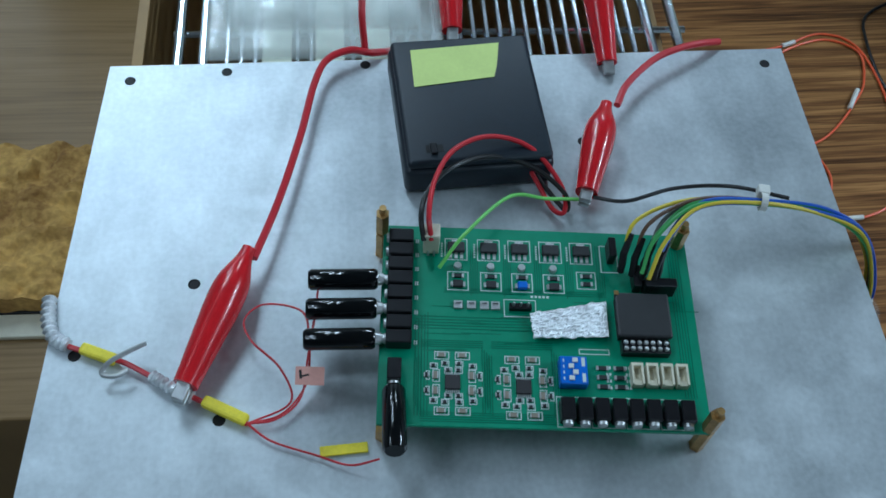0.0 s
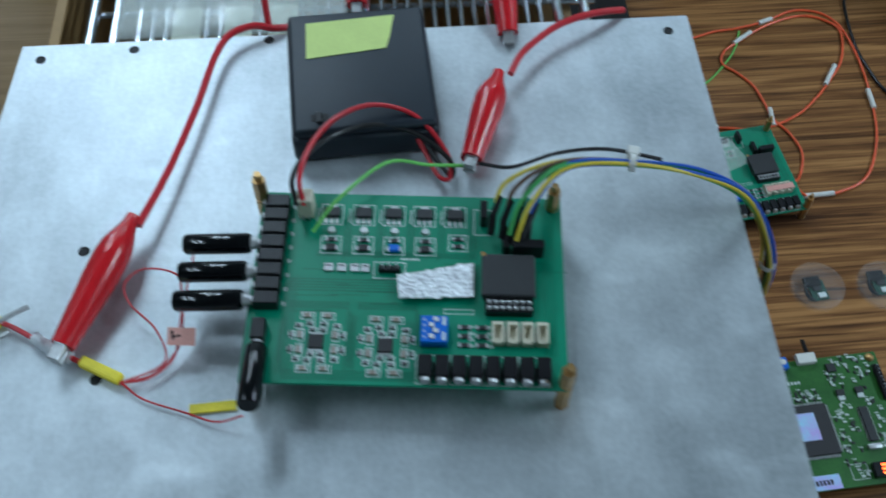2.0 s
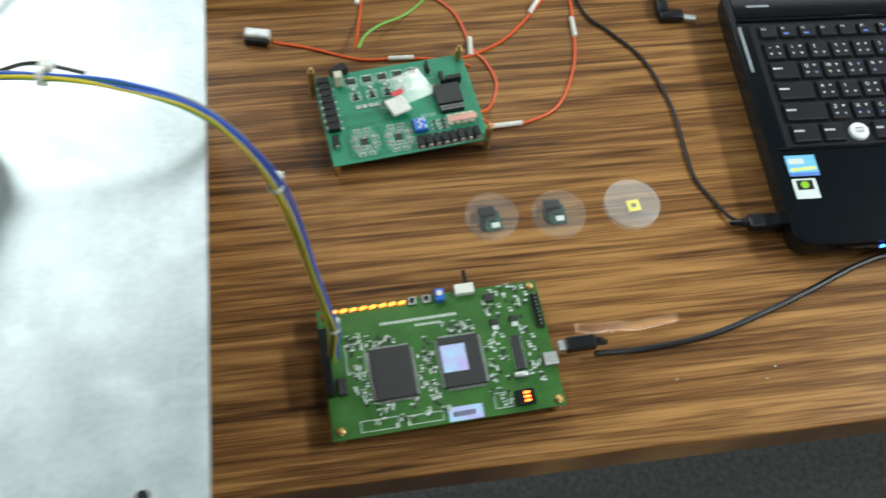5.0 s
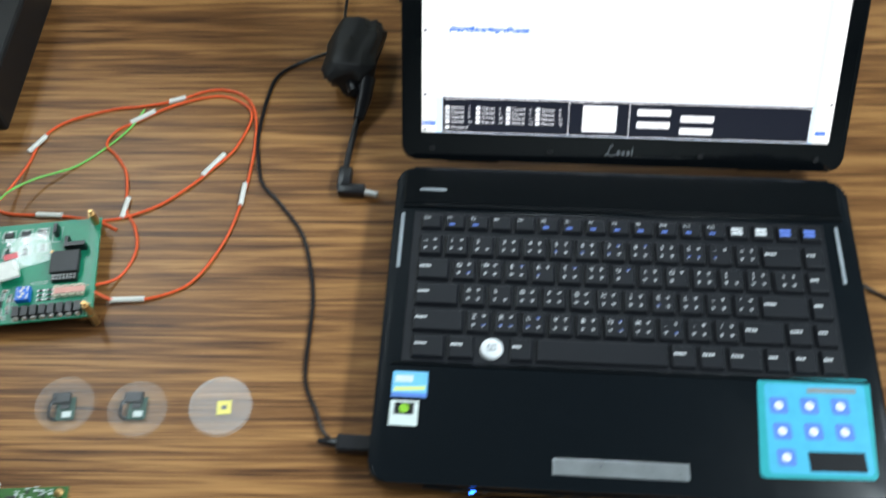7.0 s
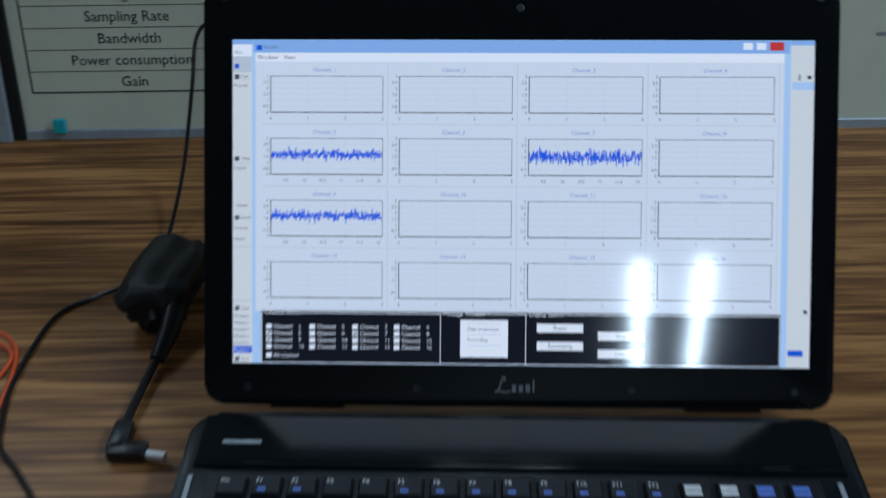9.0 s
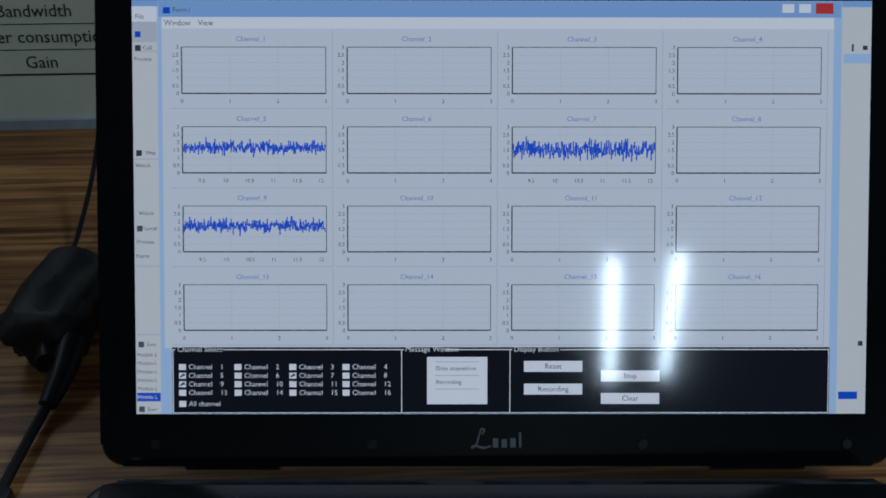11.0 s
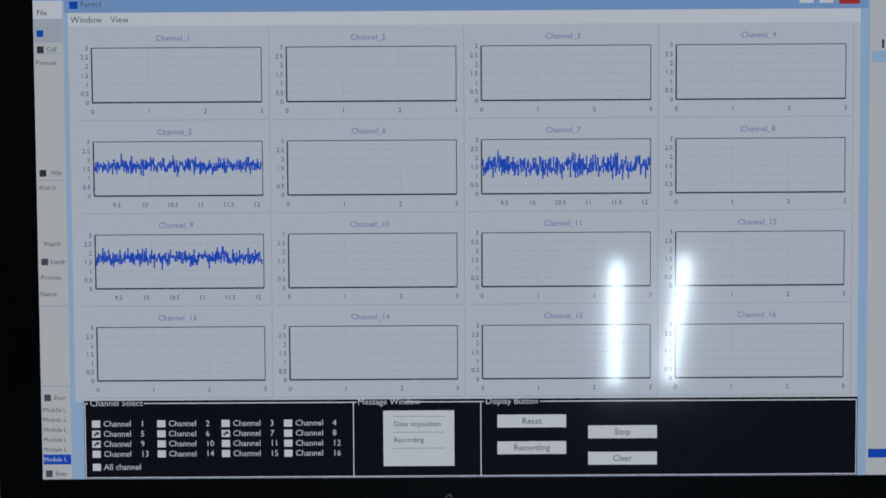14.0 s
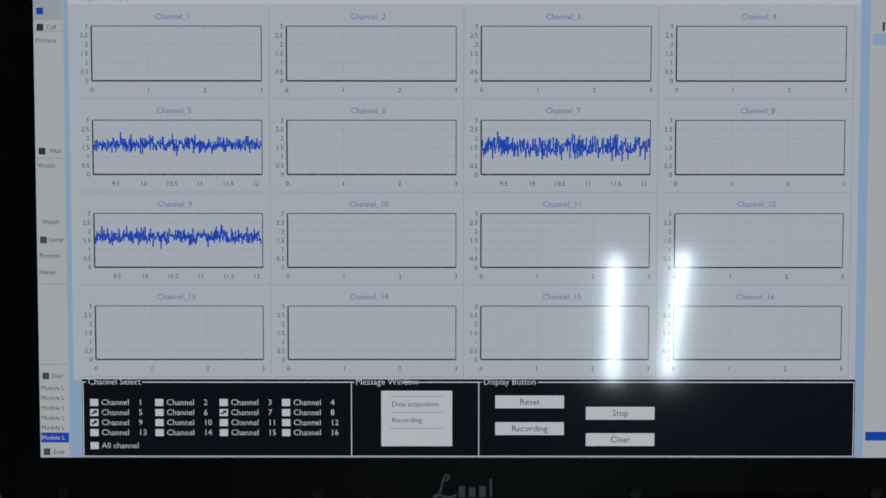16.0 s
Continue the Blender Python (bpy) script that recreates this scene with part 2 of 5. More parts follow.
def add_sweep(bm, pts, radii, seg=8):
    """A skin round a line of points with a radius at each."""
    pts = [Vector(p) for p in pts]
    rings, up = [], None
    for i, p in enumerate(pts):
        d = (pts[min(i + 1, len(pts) - 1)] - pts[max(i - 1, 0)]).normalized()
        if up is None:
            up = d.cross(Vector((0, 0, 1)) if abs(d.z) < 0.9 else Vector((1, 0, 0))).normalized()
        up = (up - d * up.dot(d)).normalized()
        side = d.cross(up)
        rings.append([bm.verts.new(p + (up * math.cos(a) + side * math.sin(a)) * radii[i]) for a in (2 * math.pi * k / seg for k in range(seg))])
    for a, b in zip(rings, rings[1:]):
        for k in range(seg):
            bm.faces.new((a[k], a[(k + 1) % seg], b[(k + 1) % seg], b[k]))
    bm.faces.new(rings[0][::-1])
    bm.faces.new(rings[-1])
    return bm


def smooth_line(pts, sub=8):
    """A smooth curve through the given points."""
    p = [Vector(q) for q in pts]
    p = [p[0] * 2 - p[1], *p, p[-1] * 2 - p[-2]]
    out = []
    for i in range(1, len(p) - 2):
        a, b, c, d = p[i - 1 : i + 3]
        for k in range(sub):
            t = k / sub
            out.append(0.5 * (2 * b + (c - a) * t + (2 * a - 5 * b + 4 * c - d) * t * t + (3 * b - a - 3 * c + d) * t**3))
    return [*out, p[-2]]


def cable(pts, r, seg=8, sub=8):
    line = smooth_line(pts, sub)
    return add_sweep(bmesh.new(), line, [r] * len(line), seg)


def add_lathe(bm, profile, c=(0, 0, 0), seg=32):
    rings = [[bm.verts.new((c[0] + r * math.cos(2 * math.pi * k / seg), c[1] + r * math.sin(2 * math.pi * k / seg), c[2] + z)) for k in range(seg)] for r, z in profile]
    for a, b in zip(rings, rings[1:]):
        for k in range(seg):
            bm.faces.new((a[k], a[(k + 1) % seg], b[(k + 1) % seg], b[k]))
    return bm


def add_prism(bm, pts, z0, z1):
    lo, hi = [bm.verts.new((x, y, z0)) for x, y in pts], [bm.verts.new((x, y, z1)) for x, y in pts]
    n = len(pts)
    bm.faces.new(lo[::-1])
    bm.faces.new(hi)
    for k in range(n):
        bm.faces.new((lo[k], lo[(k + 1) % n], hi[(k + 1) % n], hi[k]))
    return bm


def round_rect(x0, x1, y0, y1, r, n=6):
    pts = []
    for cx, cy, a0 in ((x1 - r, y1 - r, 0), (x0 + r, y1 - r, 90), (x0 + r, y0 + r, 180), (x1 - r, y0 + r, 270)):
        pts += [(cx + r * math.cos(radians(a0 + 90 * k / n)), cy + r * math.sin(radians(a0 + 90 * k / n))) for k in range(n + 1)]
    return pts


def add_frame(bm, x0, x1, y0, y1, w, z0, z1):
    add_box(bm, x0, x1, y0, y0 + w, z0, z1)
    add_box(bm, x0, x1, y1 - w, y1, z0, z1)
    add_box(bm, x0, x0 + w, y0 + w, y1 - w, z0, z1)
    add_box(bm, x1 - w, x1, y0 + w, y1 - w, z0, z1)
    return bm


def mesh_of(name, bm, material, smooth=False):
    bmesh.ops.recalc_face_normals(bm, faces=bm.faces)
    bmesh.ops.scale(bm, vec=(MM, MM, MM), verts=bm.verts)
    me = bpy.data.meshes.new(name)
    bm.to_mesh(me)
    bm.free()
    me.materials.append(material)
    if smooth:
        me.polygons.foreach_set("use_smooth", [True] * len(me.polygons))
        me.set_sharp_from_angle(angle=radians(40))
    return me


def part(name, bm, material, parent, label="", smooth=False, kind=""):
    ob = new(name, mesh_of(name, bm, material, smooth))
    ob.parent = parent
    return tagged(ob, label, kind=kind)


def piece(name, me, parent, x=0, y=0, z=0, rz=0):
    ob = new(name, me)
    ob.parent = parent
    ob.matrix_basis = pose(x * MM, y * MM, z * MM, 0, 0, rz)
    return ob


def thing(name, label, category, m=None, group="", kind=""):
    ob = new(name)
    ob.empty_display_size = 0.02
    if m is not None:
        ob.matrix_world = m
    return tagged(ob, label, category, group, kind)


def lone(name, bm, material, label, category, m=None, group="", kind="", smooth=False):
    """A thing that is a single mesh."""
    ob = new(name, mesh_of(name, bm, material, smooth))
    if m is not None:
        ob.matrix_world = m
    return tagged(ob, label, category, group, kind)


def at(x, y, z, rx=0, ry=0, rz=0):
    return pose(x * MM, y * MM, z * MM, rx, ry, rz)


def put_mesh(bm, me, m):
    """Adds a finished mesh to bm at the matrix m."""
    n = len(bm.verts)
    bm.from_mesh(me)
    bm.verts.ensure_lookup_table()
    bmesh.ops.transform(bm, matrix=m, verts=bm.verts[n:])


def letters(items):
    """One flat bmesh of words: rows of text, x, y, height, 'l', 'c' or 'r'."""
    obs = []
    for text, x, y, size, align in items:
        cu = bpy.data.curves.new("word", "FONT")
        cu.body, cu.size = text, size * 1.38
        cu.align_x = {"l": "LEFT", "c": "CENTER", "r": "RIGHT"}[align]
        cu.align_y, cu.resolution_u = "CENTER", 2
        ob = bpy.data.objects.new("word", cu)
        scene.collection.objects.link(ob)
        obs.append((ob, cu, x, y))
    deps = bpy.context.evaluated_depsgraph_get()
    deps.update()
    bm = bmesh.new()
    for ob, cu, x, y in obs:
        me = bpy.data.meshes.new_from_object(ob.evaluated_get(deps))
        put_mesh(bm, me, Matrix.Translation((x, y, 0)))
        bpy.data.meshes.remove(me)
    for ob, cu, x, y in obs:
        bpy.data.objects.remove(ob)
        bpy.data.curves.remove(cu)
    return bm


# ---- setting ----
def slab(name, x0, x1, y0, y1, z0, z1, material, label, bev=0.0):
    return lone(name, add_box(bmesh.new(), x0, x1, y0, y1, z0, z1, bev), material, label, name.split("_")[0], kind="structure")


slab("floor", -3600, 3600, -5600, 3300, -800, -750, FLOORM, "dark grey speckled terrazzo floor")
# Unseen ceiling and walls close the room, greyed to keep reflections dim.
slab("ceiling", -3600, 3600, -5600, 3300, 2150, 2200, WALL, "plain ceiling assumed out of view")
slab("wall_north", -3600, 3600, 3300, 3400, -800, 2200, WALL, "plain painted wall assumed out of view")
slab("wall_south", -3600, 3600, -5700, -5600, -800, 2200, WALL, "plain painted wall assumed out of view")
slab("wall_east", 3600, 3700, -5600, 3300, -800, 2200, WALL, "plain painted wall assumed out of view")
slab("wall_west", -3700, -3600, -5600, 3300, -800, 2200, WALL, "plain painted wall assumed out of view")

# A fixture is drawn for every lamp, the added ones too.
for lx, ly, turn, watts in LAMPS:
    lamp = thing("assumed_ceiling_lamp", "white twin-tube fluorescent lamp assumed on the unseen ceiling", "ceiling lamp", pose(lx, ly, CEIL, 0, 0, turn), "ceiling lamps")
    part("housing", add_box(bmesh.new(), -230, 230, -640, 640, 10, 50, 6), WHITE, lamp)
    for dx in (-135, 135):
        part("tube", add_cyl(bmesh.new(), (dx, -600, -45), (dx, 600, -45), 15), TUBE, lamp, "lit white glass tube")
        for sy in (-612, 612):
            part("socket", add_box(bmesh.new(), dx - 18, dx + 18, sy - 11, sy + 11, -62, 10), WHITE, lamp)

# work table, a little turned against the laptop
table = thing("work_table", "brown wood-grain laminate work table with metal legs", "table", at(-300, -33, -750, 0, 0, 2.4))
bm = add_box(bmesh.new(), -480, 1300, -386, 352, 715, 750, 3)
part("tabletop", bm, WOOD, table, "glossy brown laminate top with dark straight grain")
part("apron", add_box(bmesh.new(), -450, 1270, -356, -336, 640, 715), GREY_BAR, table)
for lx in (-440, 1260):
    for ly in (-346, 315):
        part("leg", add_box(bmesh.new(), lx - 20, lx + 20, ly - 20, ly + 20, 0, 715, 3), GREY_BAR, table)

desk = thing("side_desk", "light tan wooden side desk with a pale edge strip", "desk", at(-1200, 0, -750))
part("desktop", add_box(bmesh.new(), -500, 416, -289, 900, 715, 750, 2), WOOD_SIDE, desk)
part("front_panel", add_box(bmesh.new(), -480, 400, -270, -250, 100, 715), WOOD_SIDE, desk)
part("back_panel", add_box(bmesh.new(), -480, 400, 860, 880, 0, 715), WOOD_SIDE, desk)
for lx in (-470, 380):
    part("leg", add_box(bmesh.new(), lx - 20, lx + 20, -288, -248, 0, 715), GREY_BAR, desk)
strip = thing("edge_strip", "pale metal and plastic strip lying on the desk", "strip", at(-1000, -205, 0))
part("dark_rail", add_box(bmesh.new(), -400, 180, -3, 5, 0.2, 6, 1), BLACK_MATT, strip)
part("pale_rail", add_box(bmesh.new(), -400, 180, -22, -3, 0.2, 5, 1), CREAM, strip)

# cork block: a lumpy slab
bm = bmesh.new()
bmesh.ops.create_grid(bm, x_segments=70, y_segments=70, size=0.5)
top = list(bm.verts)
ext = bmesh.ops.extrude_face_region(bm, geom=list(bm.faces))
up = {v for v in ext["geom"] if isinstance(v, bmesh.types.BMVert)}
for v in bm.verts:
    x, y = v.co.x * 190, v.co.y * 139
    lump = noise.fractal(Vector((x, y, 3)) * 0.05, 1.0, 2.0, 5)
    v.co = Vector((x + 3 * noise.noise(Vector((x, y, 9)) * 0.06), y + 3 * noise.noise(Vector((x, y, 19)) * 0.06), (24 + 9 * lump if v in up else 0)))
lone("cork_block", bm, CORK, "rough brown cork block on the desk", "cork block", at(-912, -137, 0.2), smooth=True)

# ---- carton, wire rack and aluminium plate ----
carton = thing("carton", "open tan cardboard box with rounded corners", "box", at(-594, -194, 0))
outer = round_rect(-133, 133, -104, 104, 22, 8)
inner = round_rect(-128, 128, -99, 99, 18, 8)
bm = bmesh.new()
n = len(outer)
rows = []
for pts, z in ((outer, 0.3), (outer, 297), (inner, 297), (inner, 6)):
    rows.append([bm.verts.new((x * (0.985 if z < 10 else 1), y * (0.985 if z < 10 else 1), z)) for x, y in pts])
for a, b in zip(rows, rows[1:]):
    for k in range(n):
        bm.faces.new((a[k], a[(k + 1) % n], b[(k + 1) % n], b[k]))
bm.faces.new(rows[0][::-1])
bm.faces.new(rows[-1])
part("shell", bm, TAN, carton, smooth=True)
part("seam_tape", add_box(bmesh.new(), -20, 20, -104.6, -103.9, 10, 296), CREAM, carton, "pale packing tape down the front")

rack = thing("wire_rack", "chrome wire rack lying over the open carton", "rack", at(-580, -160, 0, 0, 0, 0.5))
for x in (-126, -114, 112, 126):
    part("rail", add_cyl(bmesh.new(), (x, -330, 304.3), (x - (4 if x > 0 else -4), 190, 304.3), 2.6, seg=10), CHROME, rack)
for y in (-160, -55, 50, 150):
    part("cross_wire", add_cyl(bmesh.new(), (-128, y, 299.6), (131, y, 299.6), 1.9, seg=8), CHROME, rack)
for k in range(31):
    x = -101 + k * 6.75
    part("bar", add_cyl(bmesh.new(), (x, -160, 302.8), (x, 175, 302.8), 1.5, seg=6), CHROME, rack)

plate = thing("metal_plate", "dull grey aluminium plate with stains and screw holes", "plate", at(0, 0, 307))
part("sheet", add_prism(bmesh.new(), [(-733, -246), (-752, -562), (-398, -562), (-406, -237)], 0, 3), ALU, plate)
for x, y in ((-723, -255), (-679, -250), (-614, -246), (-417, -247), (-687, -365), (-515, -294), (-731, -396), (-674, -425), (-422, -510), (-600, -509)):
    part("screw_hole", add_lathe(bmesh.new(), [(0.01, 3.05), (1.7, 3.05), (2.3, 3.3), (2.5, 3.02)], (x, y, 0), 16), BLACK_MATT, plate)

# clear moulded tray upside down on the rack
tray = thing("plastic_tray", "clear moulded plastic tray turned over on the wire rack", "tray", at(-634, -170, 305.2, 0, 0, 1))


def hollow(x0, x1, y0, y1, z0, z1, bev, wall):
    bm = add_box(bmesh.new(), x0, x1, y0, y1, z0, z1, bev, 4)
    inner = add_box(bmesh.new(), x0 + wall, x1 - wall, y0 + wall, y1 - wall, z0 + wall, z1 - wall, bev - wall, 4)
    bmesh.ops.reverse_faces(inner, faces=list(inner.faces))
    me = bpy.data.meshes.new("inner_skin")
    inner.to_mesh(me)
    bm.from_mesh(me)
    bpy.data.meshes.remove(me)
    return bm


part("rim", hollow(-58, 58, -70, 72, 0, 8, 3.6, 0.8), THIN, tray, smooth=True).visible_shadow = False
part("raised_top", hollow(-47, 47, -60, 62, 8.1, 22, 6, 0.8), THIN, tray, smooth=True).visible_shadow = False
for px, py in ((-14, -30), (2, -30), (16, -20)):
    lone("paper_strip", add_box(bmesh.new(), -7, 7, -50, 60, 0, 0.7), PAPER, "pale greenish paper strip under the clear tray", "paper", at(-634 + 1.6 * px, -170 + py, 304.3), "paper strips")
lone("paper_card", add_box(bmesh.new(), -24, 24, -22, 22, 0, 0.8), PAPER, "pale greenish card lying on the wire rack", "card", at(-551, -162, 304.4, 0, 0, 3))


# ---- the evaluation boards ----
BW, BH, TOP = 126.5, 88.6, 1.6
CACHE = {}


def once(key, make, material, smooth=False):
    if key not in CACHE:
        CACHE[key] = mesh_of(key, make(), material, smooth)
    return CACHE[key]


def traces():
    rnd = random.Random(4)
    bm = bmesh.new()
    z0, z1 = TOP, TOP + 0.05

    def h(x0, x1, y, w=0.45):
        add_box(bm, x0, x1, y - w / 2, y + w / 2, z0, z1)

    def v(x, y0, y1, w=0.45):
        add_box(bm, x - w / 2, x + w / 2, y0, y1, z0, z1)

    for k in range(5):
        h(14, 70 - 4 * k, 41 + 1.3 * k)
        v(14 + 1.2 * k, 4, 44 + k)
        v(122.5 - 1.1 * k, 14, 84)
        h(16, 68, 2 + 0.9 * k)
    for x in (30, 43.5, 56.2, 69, 82):
        for k in range(4):
            v(x + 6 + 0.9 * k, 56 + k, 80 + rnd.uniform(-4, 3))
        for k in range(3):
            h(x - 5, x + 9, 57.5 + 0.9 * k)
    for cx in (28.4, 55.6):
        for k in range(4):
            v(cx - 12 - 0.9 * k, 4 + 2 * k, 30 - k)
            v(cx + 11.5 + 0.9 * k, 5 + k, 33 - k)
            h(cx - 12, cx + 12, 33 + 0.9 * k)
    for k in range(26):
        x, y = rnd.uniform(16, 115), rnd.uniform(30, 60)
        h(x, x + rnd.uniform(5, 18), y, 0.35)
    return bm


def bars(bm, x, y, w, h, n, z=TOP + 0.1):
    """Writing too small to read: a row of short bars."""
    s = w / n
    for k in range(n):
        add_box(bm, x + k * s, x + k * s + s * 0.62, y, y + h, z, z + 0.04)


RINGS = [(-6, 11.5, 0), (2, 11.5, 0), (-6, -11.5, 0), (2, -11.5, 0), (-4.2, 8, 1), (1.2, 8, 1), (-4.2, -8, 1), (1.2, -8, 1), (-8.6, 7, 1), (6.4, 7, 1), (-8.6, -7.4, 1), (6.4, -7.4, 1),
         (-7.6, 3, 2), (6.2, 3, 2), (-7.6, -3.4, 2), (6.2, -3.4, 2), (-10.6, 3, 3), (9.6, 3, 3), (-10.6, -3.4, 3), (9.6, -3.4, 3), (-3, 5.2, 1), (1, 5.2, 1), (-3, -5.4, 1), (1, -5.4, 1)]


def chip_part(w, h, body=CHIP):
    """A small two-ended component."""
    return w, h, body


def evaluation_board(m, label, group, scale=1.0, legs=16.4, dressed=True):
    b = thing("circuit_board", label, "circuit board", m @ Matrix.Scale(scale, 4), group)
    p = new("substrate", once("substrate", lambda: add_box(bmesh.new(), 0, BW, 0, BH, 0, TOP, 0.25, 1), PCB))
    p.parent = b
    tagged(new("copper_trace", once("copper_trace", traces, TRACE)), "darker green copper traces", kind="stuff").parent = b

    def silk():
        bm = bmesh.new()
        for x in (30, 43.4, 56.1, 69, 81.8):
            add_frame(bm, x - 4.7, x + 4.7, 72.6, 83, 0.35, TOP, TOP + 0.08)
            if x < 80:
                add_frame(bm, x - 3.6, x + 5, 58.4, 67.2, 0.35, TOP, TOP + 0.08)
            else:
                add_frame(bm, x - 2.6, x + 5.4, 60.8, 69, 0.35, TOP, TOP + 0.08)
            for k in range(6):
                add_box(bm, x - 6.2, x - 5.5, 74 + 1.2 * k, 74.7 + 1.2 * k, TOP, TOP + 0.06)
        for cx, cy in ((28.4, 17.7), (55.6, 16.6)):
            for x, y, kind in RINGS:
                w, h = ((5.4, 3.4), (3.6, 2.6), (3.4, 5.4), (2.6, 3.8))[kind]
                add_frame(bm, cx + x - (w - 4.6) / 2 - 0.6, cx + x + w - 0.6, cy + y - h / 2, cy + y + h / 2, 0.35, TOP, TOP + 0.08)
        for x in (67.8, 80.9, 94, 107.1):
            add_frame(bm, x, x + 12.6, 0.9, 13.4, 0.3, TOP, TOP + 0.08)
        add_frame(bm, 49, 62, 47, 55, 0.35, TOP, TOP + 0.08)
        add_frame(bm, 89.6, 97, 69, 82, 0.35, TOP, TOP + 0.08)
        add_frame(bm, 78, 90, 31.5, 33.8, 0.3, TOP, TOP + 0.08)
        bars(bm, 60, 56, 8, 1, 5)
        for k in range(8):
            bars(bm, 13.4, 80 - 6.65 * k, 1.6, 1.8, 2)
        for k in range(4):
            bars(bm, 88, 17 + 2.8 * k, 2.4, 1.2, 2)
            bars(bm, 95.6, 17 + 2.8 * k, 2.4, 1.2, 2)
        return bm

    new("silk_print", once("silk_print", silk, SILK)).parent = b

    def three(bm0):
        for k in (-1, 0, 1):
            add_box(bm0, k * 2.3 - 0.6, k * 2.3 + 0.6, -4.4, -1.4, TOP, TOP + 0.6)
        add_box(bm0, -1.7, 1.7, 3.0, 4.4, TOP, TOP + 0.8)
        return bm0

    body = once("regulator", lambda: add_box(bmesh.new(), -3.5, 3.5, -1.6, 3.0, TOP, TOP + 1.9, 0.3, 1), CHIP)
    pins = once("regulator_pins", lambda: three(bmesh.new()), SILVER)
    for x in (30, 43.4, 56.1, 69, 81.8):
        r = piece("regulator", body, b, x, 77.6)
        piece("pins", pins, r)
    cap = once("tantalum", lambda: add_cyl(bmesh.new(), (0, 0, TOP), (0, 0, TOP + 1.8), 1.7, 1.5, 10), SILVER)
    small = once("resistor", lambda: add_box(bmesh.new(), -1.5, 1.5, -0.8, 0.8, TOP, TOP + 1.0), CHIP)
    ends = once("resistor_ends", lambda: add_box(add_box(bmesh.new(), -2.4, -1.5, -0.9, 0.9, TOP, TOP + 0.9), 1.5, 2.4, -0.9, 0.9, TOP, TOP + 0.9), SILVER)
    big = once("diode", lambda: add_box(bmesh.new(), -2.0, 2.0, -1.5, 1.5, TOP, TOP + 1.7, 0.2, 1), CHIP_B)
    bends = once("diode_ends", lambda: add_box(add_box(bmesh.new(), -3.0, -2.0, -1.0, 1.0, TOP, TOP + 0.9), 2.0, 3.0, -1.0, 1.0, TOP, TOP + 0.9), SILVER)
    bigblue = once("blue_diode", lambda: add_box(bmesh.new(), -2.0, 2.0, -1.6, 1.6, TOP, TOP + 2.2, 0.4, 1), BLUE)
    for x in (30, 43.4, 56.1, 69):
        piece("capacitor", cap, b, x + 0.6, 69.4)
        piece("pad", ends, piece("resistor", small, b, x + 0.7, 65.0))
        piece("pad", bends, piece("diode", bigblue if x == 56.1 and dressed else big, b, x + 0.7, 61.0))
    piece("pad", ends, piece("resistor", small, b, 83.2, 66.6))
    piece("pad", ends, piece("resistor", small, b, 83.2, 62.9))
    for x in (86.5, 93.3):
        for y in (17.7, 21.6, 25.5):
            piece("pad", ends, piece("resistor", small, b, x, y))
    tp = once("test_point", lambda: add_frame(add_box(bmesh.new(), -1.7, 1.7, -1.7, 1.7, TOP, TOP + 0.3), -1.7, 1.7, -1.7, 1.7, 0.6, TOP + 0.3, TOP + 1.1), SILVER)
    for x in (30.7, 36.0, 41.2, 45.6):
        piece("test_point", tp, b, x, 51.5)

    hdr = part("pin_header", add_box(bmesh.new(), 51, 60, 49.6, 52.2, TOP, TOP + 2.6, 0.3, 1), BLACK, b)
    pin = once("header_pin", lambda: add_cyl(bmesh.new(), (0, 0, TOP + 2), (0, 0, TOP + 5), 0.55, 0.4, 8), SILVER)
    for k in range(3):
        piece("pin", pin, hdr, 52.6 + 2.9 * k, 50.9)
    ic = once("amplifier_chip", lambda: add_box(bmesh.new(), -2.9, 2.9, -2.9, 2.9, TOP, TOP + 1.3, 0.2, 1), CHIP_B)

    def legs_of():
        bm = bmesh.new()
        for k in range(7):
            for s in (-1, 1):
                add_box(bm, -2.6 + 0.8 * k, -2.15 + 0.8 * k, s * 3.5 - 0.7, s * 3.5 + 0.7, TOP, TOP + 0.5)
        return bm

    icl = once("chip_legs", legs_of, SILVER)
    kinds, ends = [], []
    for n_, (w, h) in enumerate(((3.2, 2.0), (1.8, 1.4), (2.0, 3.6), (1.4, 2.2))):
        kinds.append(once("passive_%s" % "abcd"[n_], lambda w=w, h=h: add_box(bmesh.new(), -w * 0.36, w * 0.36, -h * 0.42, h * 0.42, TOP, TOP + 0.9), CAP if n_ in (0, 2) else CHIP))
        ends.append(once("solder_ends_%s" % "abcd"[n_], lambda w=w, h=h: add_box(add_box(bmesh.new(), -w / 2 - 0.2, -w * 0.36, -h * 0.4, h * 0.4, TOP, TOP + 0.8), w * 0.36, w / 2 + 0.2, -h * 0.4, h * 0.4, TOP, TOP + 0.8), SILVER))
    for cx, cy in ((28.4, 17.7), (55.6, 16.6)):
        piece("legs", icl, piece("amplifier_chip", ic, b, cx, cy))
        for x, y, kind in RINGS:
            piece("solder_end", ends[kind], piece("passive", kinds[kind], b, cx + x + (1.7, 1.2, 1.0, 0.6)[kind], cy + y))

    jst = part("battery_socket", add_box(bmesh.new(), 16.4, 22.8, 75.2, 81.8, TOP, TOP + 13, 0.4, 1), CREAM, b, "cream plug socket")
    for k in range(2):
        piece("pin", pin, jst, 18.4 + 2.5 * k, 74.6, -2.2)
    part("jumper", add_box(bmesh.new(), 92.2, 95.2, 73, 82, TOP, TOP + 7.5, 0.4, 1), BLACK, b)
